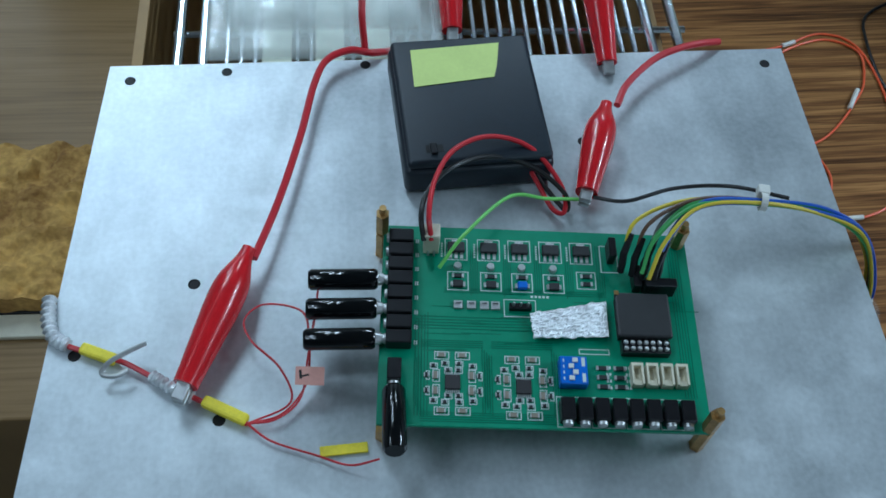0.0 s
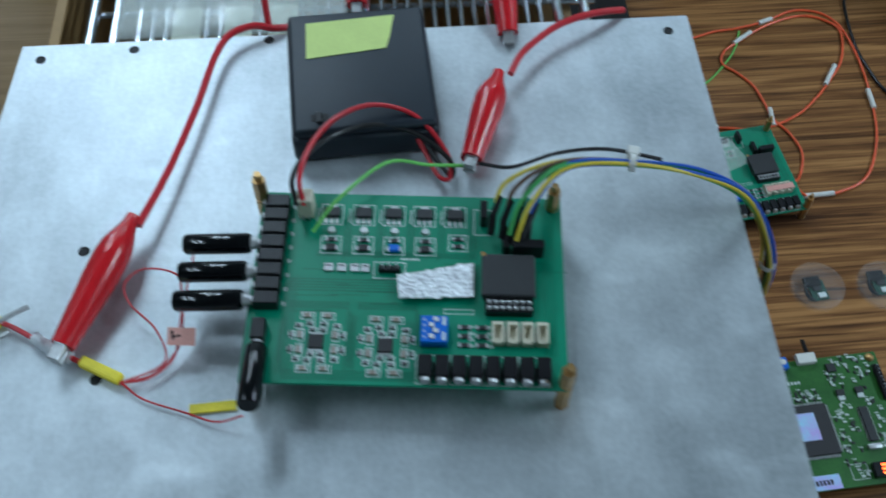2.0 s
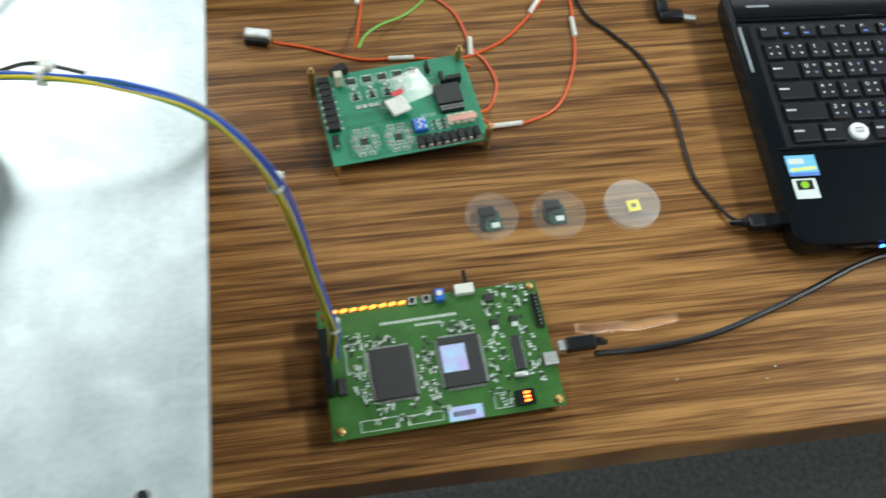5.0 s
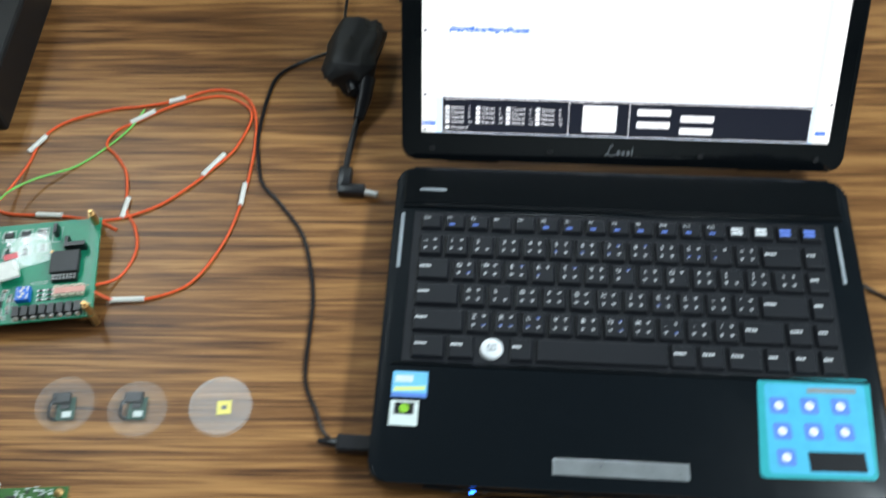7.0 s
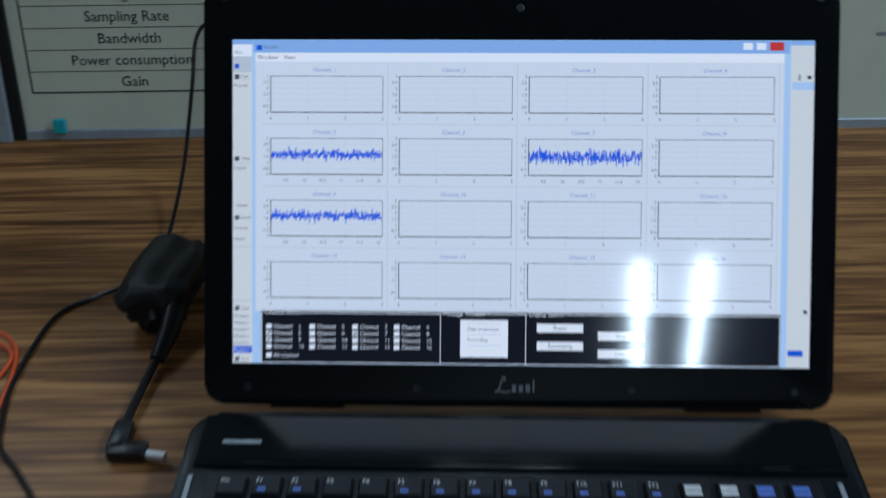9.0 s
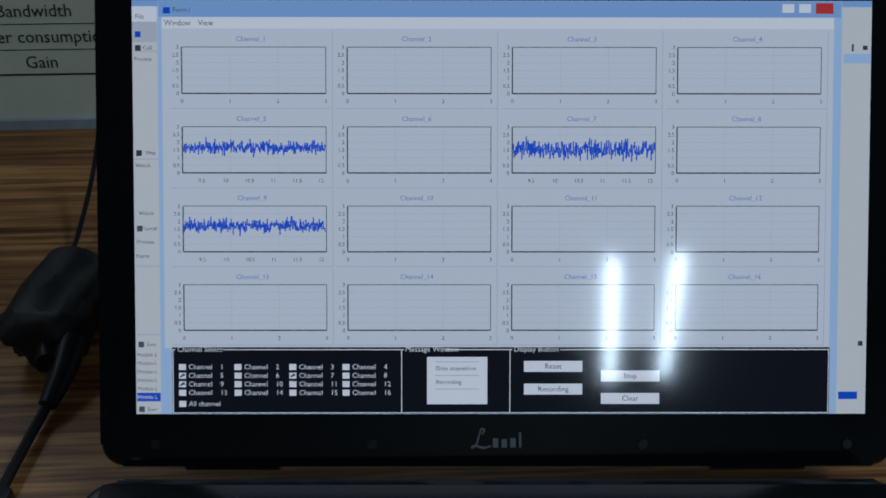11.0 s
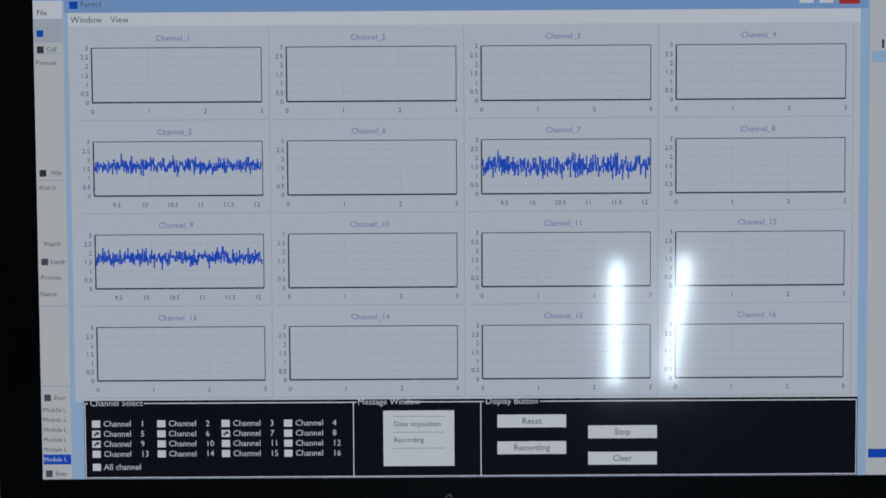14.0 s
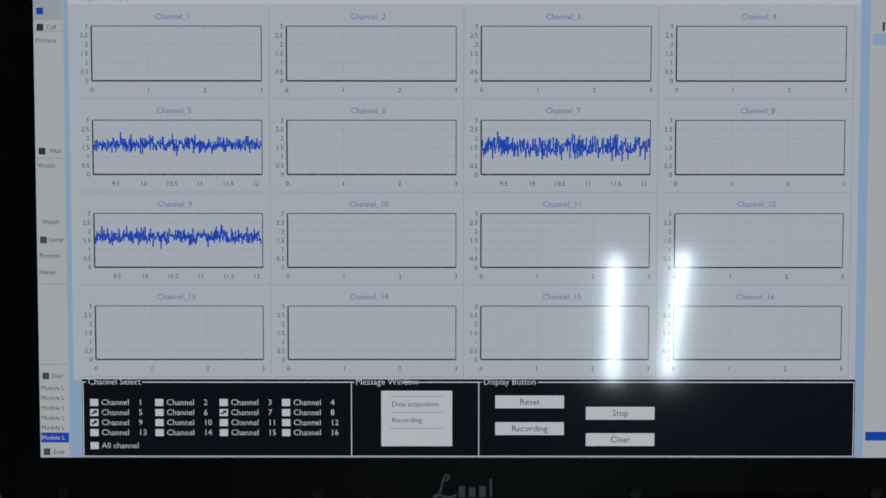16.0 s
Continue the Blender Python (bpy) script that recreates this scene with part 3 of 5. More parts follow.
    sock = part("wire_header", add_box(add_box(bmesh.new(), 105.4, 118.2, 58.6, 62.6, TOP, TOP + 8.5, 0.3, 1), 101.4, 104.6, 60, 70, TOP, TOP + 6, 0.3, 1), BLACK, b)
    mod = part("radio_module", add_box(bmesh.new(), 92.8, 114.4, 37, 56.5, TOP + 3.4, TOP + 6.4, 0.8), CHIP, b, "large square black chip")
    part("pin_one_mark", add_box(bmesh.new(), 92.6, 94.4, 55.2, 57, TOP + 6.4, TOP + 6.6), GOLD, mod)
    part("module_pad", add_box(bmesh.new(), 93.6, 113.6, 38, 55.6, TOP, TOP + 3.4), CHIP_B, b)
    so = part("module_socket", add_box(bmesh.new(), 94.4, 113.4, 31, 36.9, TOP, TOP + 4.2, 0.3, 1), BLACK, b)
    ball = once("socket_pin", lambda: add_lathe(bmesh.new(), [(0.05, 1.0), (0.7, 0.8), (1.0, 0.2), (0.9, -0.4)], (0, 0, TOP + 4.3), 10), SILVER, True)
    for k in range(7):
        for y in (32.6, 35.2):
            piece("pin", ball, so, 95.9 + 2.65 * k, y)

    dip = part("dip_switch", add_box(bmesh.new(), 69.2, 79.8, 16.6, 28.2, TOP, TOP + 5, 0.3, 1), BLUE, b, "blue four-way switch block")
    for k in range(4):
        part("slider", add_box(bmesh.new(), 72.5 + (k % 2) * 1.6, 74.5 + (k % 2) * 1.6, 18 + 2.5 * k, 19.7 + 2.5 * k, TOP + 5, TOP + 5.8), WHITE, dip)
    bm = bmesh.new()
    for k in range(4):
        add_box(bm, 70.4, 70.9, 18.2 + 2.5 * k, 19.4 + 2.5 * k, TOP + 5, TOP + 5.06)
    add_box(bm, 77.6, 78.9, 17.4, 21, TOP + 5, TOP + 5.06)
    add_box(bm, 77.6, 78.9, 24, 27.6, TOP + 5, TOP + 5.06)
    part("print", bm, SILK, dip)

    def white_socket():
        bm = add_box(bmesh.new(), -2.3, 2.3, -4.2, 4.6, TOP, TOP + 1.4)
        add_box(bm, -2.3, -1.5, -4.2, 4.6, TOP + 1.4, TOP + 4.4)
        add_box(bm, 1.5, 2.3, -4.2, 4.6, TOP + 1.4, TOP + 4.4)
        add_box(bm, -1.5, 1.5, 3.4, 4.6, TOP + 1.4, TOP + 4.4)
        add_box(bm, -1.5, 1.5, -4.2, -2.2, TOP + 1.4, TOP + 3.2)
        return bm

    ws = once("sensor_socket", white_socket, CREAM)
    for x in (99.4, 105.2, 111, 116.8):
        piece("sensor_socket", ws, b, x, 22)

    jack = once("audio_jack", lambda: add_box(bmesh.new(), -2.7, 2.7, -4.2, 4.6, TOP, TOP + 6, 0.4, 1), BLACK)
    ring = once("jack_ring", lambda: add_cyl(bmesh.new(), (0, -4.1, TOP + 2.7), (0, -5.6, TOP + 2.7), 2.1, 1.9, 14), SILVER)
    for k in range(8):
        piece("ring", ring, piece("audio_jack", jack, b, 71.4 + 6.5 * k, 6.4))
    wide = once("side_jack", lambda: add_box(bmesh.new(), -4.6, 5.4, -2.9, 2.9, TOP, TOP + 6, 0.4, 1), BLACK)
    for k in range(8):
        j = piece("audio_jack", wide, b, 7.0, 80.6 - 6.63 * k)
        piece("ring", ring, j, 0, 0, 0, -90)
    piece("ring", ring, piece("audio_jack", jack, b, 6.1, 20.5))

    def post(h0, h1):
        bm = add_cyl(bmesh.new(), (0, 0, h0), (0, 0, h1), 2.9, seg=6)
        return add_cyl(bm, (0, 0, h1), (0, 0, h1 + 4), 1.5, seg=10)

    low, high = once("spacer_low%g" % legs, lambda: post(-legs + 4, -4), GOLD), once("spacer_high", lambda: post(TOP, TOP + 12), GOLD)
    for x, y in ((-0.6, 86.2), (122.6, 84), (2.5, 3), (125.4, 2.4)):
        piece("spacer", once("spacer_leg%g" % legs, lambda: add_cyl(add_cyl(bmesh.new(), (0, 0, -legs), (0, 0, -0.05), 2.9, seg=6), (0, 0, -legs), (0, 0, -legs + 0.5), 3.1, seg=6), GOLD), b, x, y)
        if (x, y) != (2.5, 3):
            piece("spacer_top", high, b, x, y)
    return b


board_one = evaluation_board(at(-615.1, -436.5, 326.2, 0, 0, -4.0), "green circuit board with foil patch standing on brass spacers", "sensor boards", 0.984)
ONE = at(-615.1, -436.5, 326.2, 0, 0, -4.0) @ Matrix.Scale(0.984, 4)
board_two = evaluation_board(at(-353, -179, 13.1, 0, 0, 9.0), "green circuit board with orange sensor leads on the table", "sensor boards", 0.983, 13.2, False)
TWO = at(-353, -179, 13.1, 0, 0, 9.0) @ Matrix.Scale(0.983, 4)

# foil patch on the first board
bm = bmesh.new()
bmesh.ops.create_grid(bm, x_segments=40, y_segments=26, size=0.5)
for v in bm.verts:
    s, t = v.co.x + 0.5, v.co.y + 0.5
    lo, hi = Vector((60, 36.5)).lerp(Vector((89.8, 38)), s), Vector((59, 47.4)).lerp(Vector((89.8, 54)), min(1, s * 1.25))
    p = lo.lerp(hi, t)
    v.co = Vector((p.x + 0.5 * noise.noise(Vector((s, t, 0)) * 9), p.y + 0.9 * noise.noise(Vector((s, t, 5)) * 7), 4.6 + 0.9 * noise.fractal(Vector((s * 3, t * 2, 1)) * 6, 1, 2, 4)))
ex = bmesh.ops.extrude_face_region(bm, geom=list(bm.faces))
for v in ex["geom"]:
    if isinstance(v, bmesh.types.BMVert):
        v.co.z -= 0.35
lone("foil_patch", bm, FOIL, "crumpled silver foil taped over a chip", "foil", ONE)
lone("covered_chip", add_box(bmesh.new(), 64, 90, 39, 49, TOP, 3.6, 0.3, 1), CHIP, "dark chip hidden under the foil", "chip", ONE)


def audio_plug(m, length, r=4.3):
    pl = thing("audio_plug", "shiny black audio plug pushed into a jack", "audio plug", m, "audio plugs")
    part("sleeve", add_sweep(bmesh.new(), [(0, 0, 0), (-0.8, 0, 0), (-1.4, 0, 0), (-length + 1.2, 0, 0), (-length, 0, 0)], [r - 0.7, r - 0.2, r, r, r - 0.9], 24), GLOSS, pl, smooth=True)
    part("collar", add_cyl(bmesh.new(), (0, 0, 0), (2.4, 0, 0), 2.7, 2.2, 16), SILVER, pl, "silver collar")
    part("shaft", add_cyl(bmesh.new(), (2.4, 0, 0), (5.0, 0, 0), 1.7, seg=12), SILVER, pl)


for k in (3, 5, 7):
    audio_plug(ONE @ at(-1.6, 80.6 - 6.63 * k, 4.4, 0, 0, 3), 27.5)
audio_plug(ONE @ at(6.2, 13.6, 4.0, 0, 14, 92), 28, 4.5)

# ---- battery case ----
bat = thing("battery_case", "black plastic battery case with a slide switch", "battery case", at(-568.5, -283, 310, 0, 0, 4.0) @ Matrix.Scale(0.953, 4))
part("case", add_box(bmesh.new(), -34.5, 34.5, -38.5, 38.5, 0, 16, 3, 4), CASE, bat, smooth=True)
part("cover", add_box(bmesh.new(), -33.5, 33.5, -37.5, 37.5, 15.8, 21, 2.4, 4), CASE, bat, smooth=True)
sw = part("switch_slot", add_box(bmesh.new(), -24.5, -16.5, -31.5, -27.5, 20.9, 21.2), BLACK_MATT, bat)
part("slider", add_box(bmesh.new(), -22.5, -19.5, -33, -27, 21.2, 22.6, 0.3, 1), BLACK, sw)
bm = add_prism(bmesh.new(), [(-1, -1), (37, 7), (38.5, 14), (40, 29), (-3, 22)], 0, 0.25)
lone("sticky_note", bm, NOTE, "pale yellow paper tape stuck on the battery case", "sticky note", at(-592, -277, 330.2, 0, 0, -3) @ Matrix.Scale(0.953, 4))
for mat_, pts in ((RED_WIRE, [(-544, -316, 320), (-540, -324, 317), (-535, -335, 315), (-530, -336, 315), (-531, -326, 320), (-544, -313, 330), (-562, -310, 335), (-578, -318, 337), (-588, -338, 344), (-592, -357, 347), (-591, -364, 338)]), (WIRES["black"], [(-542, -316, 318), (-536, -325, 315), (-529, -335, 314), (-530, -329, 319), (-544, -319, 325), (-563, -317, 330), (-580, -325, 333), (-591, -342, 341), (-595, -357, 346), (-594, -364, 338)])):
    lone("battery_lead", cable(pts, 1.1), mat_, "thin battery lead arching to the white socket", "wire", smooth=True, group="battery leads")


# ---- crocodile clips and test leads ----
def clip(m, label, length=62):
    c = thing("crocodile_clip", label, "crocodile clip", m, "crocodile clips")
    s = length / 62
    part("boot", add_sweep(bmesh.new(), smooth_line([(0, 0, 0), (-10 * s, 0, 0), (-26 * s, 0, 0), (-40 * s, 0, 0), (-50 * s, 0, 0), (-58 * s, 0, 0), (-62 * s, 0, 0)], 4), [5.0, 5.1, 5.2, 5.4] + [5.6, 5.9, 6.2, 6.5, 6.8, 7.1, 7.3, 7.4, 7.4, 7.3, 7.0, 6.5, 5.8, 5.0, 4.2, 3.6, 3.2, 3.0, 2.9, 2.8, 2.8], 20), RED, c, smooth=True)
    part("jaw", add_box(bmesh.new(), -1, 7 * s, -2.6, 2.6, 0.6, 3.2, 0.5, 1), SILVER, c, "steel upper jaw")
    part("jaw", add_box(bmesh.new(), -1, 7 * s, -2.6, 2.6, -3.2, -0.6, 0.5, 1), SILVER, c, "steel lower jaw")


clip(at(-686, -414, 318.5, 0, 4, -111), "large red insulated crocodile clip lying on the plate")
clip(at(-520, -329, 318.5, 0, 4, -108), "red insulated crocodile clip gripping a green wire", 50)
clip(at(-497, -248, 312, 0, 16, -88), "red insulated crocodile clip biting the plate edge", 60)
clip(at(-571, -226, 312, 0, 14, -90), "red insulated crocodile clip behind the battery case", 60)
for pts in ([(-662, -360, 321), (-653, -331, 319), (-644, -295, 318), (-638, -265, 318), (-632, -250, 318), (-621, -243, 317), (-611, -242, 314), (-600, -235, 308)],
            [(-499, -281, 320), (-492, -268, 320), (-476, -252, 319), (-462, -244, 318), (-450, -239, 316), (-438, -234, 312)],
            [(-614, -240, 314), (-615, -226, 330), (-611, -191, 350), (-596, -144, 345), (-568, -83, 306)],
            [(-500, -191, 330), (-504, -145, 345), (-503, -89, 320), (-509, -63, 306)],
            [(-571, -171, 328), (-569, -129, 340), (-549, -71, 306)]):
    lone("test_lead", cable(pts, 1.7), RED_WIRE, "red flexible test lead", "wire", smooth=True, group="test leads")

# green and black wires at the small clip
lone("ground_wire", cable([(-588, -372, 330), (-577, -360, 336), (-557, -341, 334), (-539, -334, 322), (-523, -332, 318)], 0.8), WIRES["lime"], "thin green wire held by a crocodile clip", "wire", smooth=True)
lone("black_lead", cable([(-517, -331, 318), (-502, -332, 316), (-483, -332, 325), (-465, -342, 340), (-444, -352, 345)], 0.9), WIRES["black"], "thin black wire running to the cable bundle", "wire", smooth=True)

# cable bundle from the first board down to the logic board
BUNDLE = [(-507, -377, 337), (-501, -366, 345), (-485, -358, 352), (-458, -357, 350), (-431, -356, 342), (-405, -354, 322), (-387, -355, 292), (-376, -356, 258), (-371, -352, 215), (-367, -347, 165), (-362, -344, 115), (-358, -343, 74), (-359, -342, 45), (-360, -342, 27)]
rnd = random.Random(7)
for k, (nm, dx, dy) in enumerate((("yellow", -4, 2.4), ("brown", -2, 1.2), ("green", 0, 0), ("blue", 2, -1.6), ("grey", 1, 1.8), ("blue", 3.2, 0.6), ("green", -1, -1.8), ("yellow", 0.6, -3))):
    pts = []
    for q, (x, y, z) in enumerate(BUNDLE):
        spread = 1.9 if q < 2 else (0.5 if q in (3, 6) else 0.75)
        pts.append((x + dx * spread + rnd.uniform(-0.5, 0.5), y + dy * spread * 1.1 + rnd.uniform(-0.5, 0.5), z + rnd.uniform(-1, 1)))
    lone("jumper_wire", cable(pts, 0.85, 7), WIRES[nm], "thin %s jumper wire in a tied bundle" % nm, "wire", smooth=True, group="jumper wires")
    if k < 6:
        x, y, z = pts[0]
        lone("wire_housing", add_sweep(bmesh.new(), [(x - 1, y - 5, 332), (x - 0.5, y - 3, 335), (x, y, z + 1), (Vector(pts[1]) * 0.6 + Vector(pts[0]) * 0.4)], [1.4, 1.5, 1.5, 1.2], 6), BLACK_MATT, "black plug housing of a jumper wire", "plug", group="wire housings")
for x, y, z, rot in ((-458, -357, 350, 0), (-378, -356, 264, 80), (-358, -343, 76, 70)):
    tie = thing("cable_tie", "small white cable tie round the wire bundle", "cable tie", at(x, y, z, 0, 0, -12), "cable ties")
    bm = bmesh.new()
    add_lathe(bm, [(3.1, -1.3), (3.7, -1.3), (3.7, 1.3), (3.1, 1.3), (3.1, -1.3)], (0, 0, 0), 16)
    bmesh.ops.rotate(bm, verts=bm.verts, cent=(0, 0, 0), matrix=Matrix.Rotation(radians(90 if rot == 0 else 0), 3, "Y"))
    part("band", bm, WHITE, tie)
    part("head", add_box(bmesh.new(), -2.4, 2.4, 2.6, 7, -1.8, 2.8, 0.6), WHITE, tie)

# foil-wrapped lead with yellow tape and thin red coil wires
lead = thing("sensor_lead", "thin red lead wrapped in foil and yellow tape", "wire", at(0, 0, 310))
foil_line = smooth_line([(-743, -371, 2), (-742, -381, 3), (-739, -389, 3), (-733, -393, 3)], 10)
part("foil_wrap", add_sweep(bmesh.new(), foil_line, [2.6 + 0.7 * math.sin(k * 2.1) for k in range(len(foil_line))], 10), FOIL, lead, "crumpled foil sleeve")
part("red_core", cable([(-733, -393, 2.5), (-723, -397, 3), (-711, -401, 3), (-699, -408, 3), (-683, -417, 3), (-663, -428, 2.5)], 1.1), RED_WIRE, lead)
for a, b_ in (((-728, -394), (-714, -400)), ((-680, -418), (-663, -427))):
    d = (Vector(b_) - Vector(a)).to_3d()
    m = Matrix.Translation((*a, 0)) @ Matrix.Rotation(math.atan2(d.y, d.x), 4, "Z")
    part("yellow_wrap", add_box(bmesh.new(), 0, d.length, -2.4, 2.4, 1.0, 4.8, 1.2, 2, m), YELLOW, lead, "yellow tape wrap")
foil_line = smooth_line([(-700, -407, 3), (-696, -410, 3.5), (-690, -414, 4), (-684, -417, 4)], 10)
part("foil_wrap", add_sweep(bmesh.new(), foil_line, [2.2 + 0.6 * math.sin(k * 1.7) for k in range(len(foil_line))], 10), FOIL, lead)
part("bent_pin", cable([(-702, -396, 9), (-709, -399, 8), (-716, -403, 7), (-718, -407, 6), (-713, -408, 6), (-708, -406, 7)], 1.0), SILVER, lead, "bent bare wire hook")
part("yellow_flag", add_box(bmesh.new(), -9, 9, -2, 2, 0.3, 1.4, 0.2, 1, Matrix.Translation((-627, -439, 0)) @ Matrix.Rotation(radians(4), 4, "Z")), YELLOW, lead)
for pts in ([(-663, -428, 2.5), (-652, -427, 4), (-643, -419, 5), (-640, -405, 12), (-637, -388, 17), (-636, -380, 18)], [(-663, -428, 2.5), (-650, -425, 4), (-641, -414, 6), (-639, -401, 14), (-637, -391, 18)],
            [(-663, -428, 2.5), (-647, -420, 3), (-651, -407, 6), (-662, -396, 8), (-665, -387, 9), (-657, -382, 12), (-642, -388, 16), (-639, -403, 18)], [(-663, -428, 2.5), (-654, -435, 2), (-638, -441, 2), (-625, -446, 3), (-614, -446, 8)]):
    part("coil_wire", cable(pts, 0.45, 6), RED_WIRE, lead, "hair-thin red wire")
tag = thing("tape_tag", "small pink tape tag with a pen mark", "tag", at(-645, -416, 320, 20, 0, -4))
part("tape", add_box(bmesh.new(), 0, 11, 0, 7, 0, 0.3), PINK, tag)
part("pen_mark", add_box(add_box(bmesh.new(), 2, 3, 2, 5.4, 0.3, 0.36, m=Matrix.Rotation(radians(8), 4, "Z")), 3, 6, 2.2, 3, 0.3, 0.36, m=Matrix.Rotation(radians(14), 4, "Z")), INK, tag)

# ---- logic board ----
LB = at(-363, -396.5, 13.5, 0, 0, 5.0) @ Matrix.Scale(1.12, 4)
lb = thing("logic_board", "olive green logic board with glowing orange lights", "circuit board", LB)
LW, LH = 142, 86
part("substrate", add_box(bmesh.new(), 0, LW, 0, LH, 0, TOP, 0.25, 1), PCB_B, lb)
for x, y in ((5, 5), (LW - 4, 4), (5, LH - 5), (LW - 5, LH - 4)):
    part("spacer", add_cyl(bmesh.new(), (x, y, -12), (x, y, 0), 2.8, seg=6), GOLD, lb)
    part("screw", add_lathe(bmesh.new(), [(0.05, 2.2), (1.6, 2.0), (2.7, 1.0), (2.8, 0)], (x, y, TOP), 14), GOLD, lb, smooth=True)
for k in range(8):
    part("light", add_box(bmesh.new(), -2.2, 2.2, -0.9, 0.9, TOP, TOP + 1.2, 0.3, 1, Matrix.Translation((10.9 + 6.2 * k, 83.2, 0)) @ Matrix.Rotation(radians(12), 4, "Z")), LED, lb, "lit orange light")
for x in (60.7, 70):
    bt = part("push_button", add_box(bmesh.new(), x - 2.6, x + 2.6, 80.4, 85.6, TOP, TOP + 2, 0.3, 1), SILVER, lb)
    part("cap", add_cyl(bmesh.new(), (x, 83, TOP + 2), (x, 83, TOP + 3.2), 1.6, seg=12), BLACK, bt)
part("trimmer", add_box(bmesh.new(), 75.4, 81.4, 79.6, 87.6, TOP, TOP + 5, 0.5, 1), BLUE, lb, "blue trimmer")
part("dial", add_cyl(bmesh.new(), (78.4, 84, TOP + 5), (78.4, 84, TOP + 5.5), 2, seg=14), WHITE, lb)
sw = part("slide_switch", add_box(bmesh.new(), 88.6, 101, 82, 89, TOP, TOP + 4, 0.4, 1), WHITE, lb)
part("lever", add_box(bmesh.new(), 95.6, 98, 88.6, 99, TOP + 1.4, TOP + 3.2, 0.3, 1), BLACK, sw)


def flat_pack(x0, x1, y0, y1, name, body):
    c = part(name, add_box(bmesh.new(), x0, x1, y0, y1, TOP + 0.2, TOP + 2.4, 0.5, 2), body, lb, "large square dark grey chip")
    bm = bmesh.new()
    k = x0 + 1.2
    while k < x1 - 1:
        add_box(bm, k, k + 0.45, y0 - 1.8, y0, TOP, TOP + 0.8)
        add_box(bm, k, k + 0.45, y1, y1 + 1.8, TOP, TOP + 0.8)
        k += 0.95
    k = y0 + 1.2
    while k < y1 - 1:
        add_box(bm, x0 - 1.8, x0, k, k + 0.45, TOP, TOP + 0.8)
        add_box(bm, x1, x1 + 1.8, k, k + 0.45, TOP, TOP + 0.8)
        k += 0.95
    part("lead_row", bm, SILVER, c, "row of fine tinned leads")
    return c


flat_pack(28.5, 53.9, 20.2, 53.5, "processor", CHIP_B)
qp = flat_pack(71.5, 96.9, 21.4, 54.5, "logic_chip", CHIP_B)
part("foil_label", add_box(bmesh.new(), 72, 87.5, 31, 49, TOP + 2.4, TOP + 2.55), IRID, qp, "shiny foil label, its blue and violet sheen painted in")
ts = part("memory_chip", add_box(bmesh.new(), 117.4, 122.8, 26.5, 49.5, TOP, TOP + 1.6, 0.3, 1), CHIP, lb)
bm = bmesh.new()
for k in range(14):
    for s in (116.4, 122.8):
        add_box(bm, s, s + 1.0, 27.4 + 1.58 * k, 28.1 + 1.58 * k, TOP, TOP + 0.6)
part("lead_row", bm, SILVER, ts)
part("crystal", add_box(bmesh.new(), 114, 123, 21, 24.6, TOP, TOP + 3, 1, 2), SILVER, lb, smooth=True)
us = part("usb_socket", add_box(bmesh.new(), 134, 143, 25.6, 34, TOP, TOP + 4.2, 0.4, 1), SILVER, lb, "shiny metal cable socket")
sg = part("digit_display", add_box(bmesh.new(), 112, 123.6, 3.4, 12.6, TOP, TOP + 4, 0.3, 1), BLACK, lb, "digit display with glowing red segments")
for y in (4.4, 7.0, 9.6):
    part("segment", add_box(bmesh.new(), 116.8, 120.4, y, y + 1.3, TOP + 4, TOP + 4.15), LED, sg, "lit red segment")
st = part("sticker", add_box(bmesh.new(), 70, 91, -0.2 + 0.6, 9.4, TOP, TOP + 0.15), IRID, lb, "pale violet sticker with unreadable print")
bm = bmesh.new()
for k in range(6):
    add_box(bm, 73 + 2.3 * k, 74.6 + 2.3 * k, 3.2, 6.4, TOP + 0.15, TOP + 0.2)
part("print", bm, INK, st)
hd = part("pin_header", add_box(bmesh.new(), 136, 140.4, 52, 76, TOP, TOP + 3, 0.3, 1), BLACK, lb)
for k in range(9):
    piece("pin", once("header_pin", lambda: bmesh.new(), SILVER), hd, 138.2, 53.6 + 2.6 * k, 0)
part("cable_header", add_box(bmesh.new(), -0.6, 5, 27, 70, TOP, TOP + 8, 0.4, 1), BLACK, lb, "black plug row with jumper wires")
for x, y in ((109.7, 58.4), (122.3, 58.9)):
    r = part("regulator", add_box(bmesh.new(), x - 2.6, x + 2.6, y, y + 4, TOP, TOP + 1.8, 0.2, 1), CHIP, lb)
    part("tab", add_box(bmesh.new(), x - 2, x + 2, y - 3, y, TOP, TOP + 0.8), SILK, r)
part("regulator", add_box(bmesh.new(), 106.4, 112.4, 75, 80.6, TOP, TOP + 1.8, 0.2, 1), CHIP, lb)
part("coil", add_box(bmesh.new(), 7, 12.6, 27, 38, TOP, TOP + 3, 0.6, 2), CHIP_B, lb)
rnd = random.Random(11)
pas, dark, prints = bmesh.new(), bmesh.new(), bmesh.new()
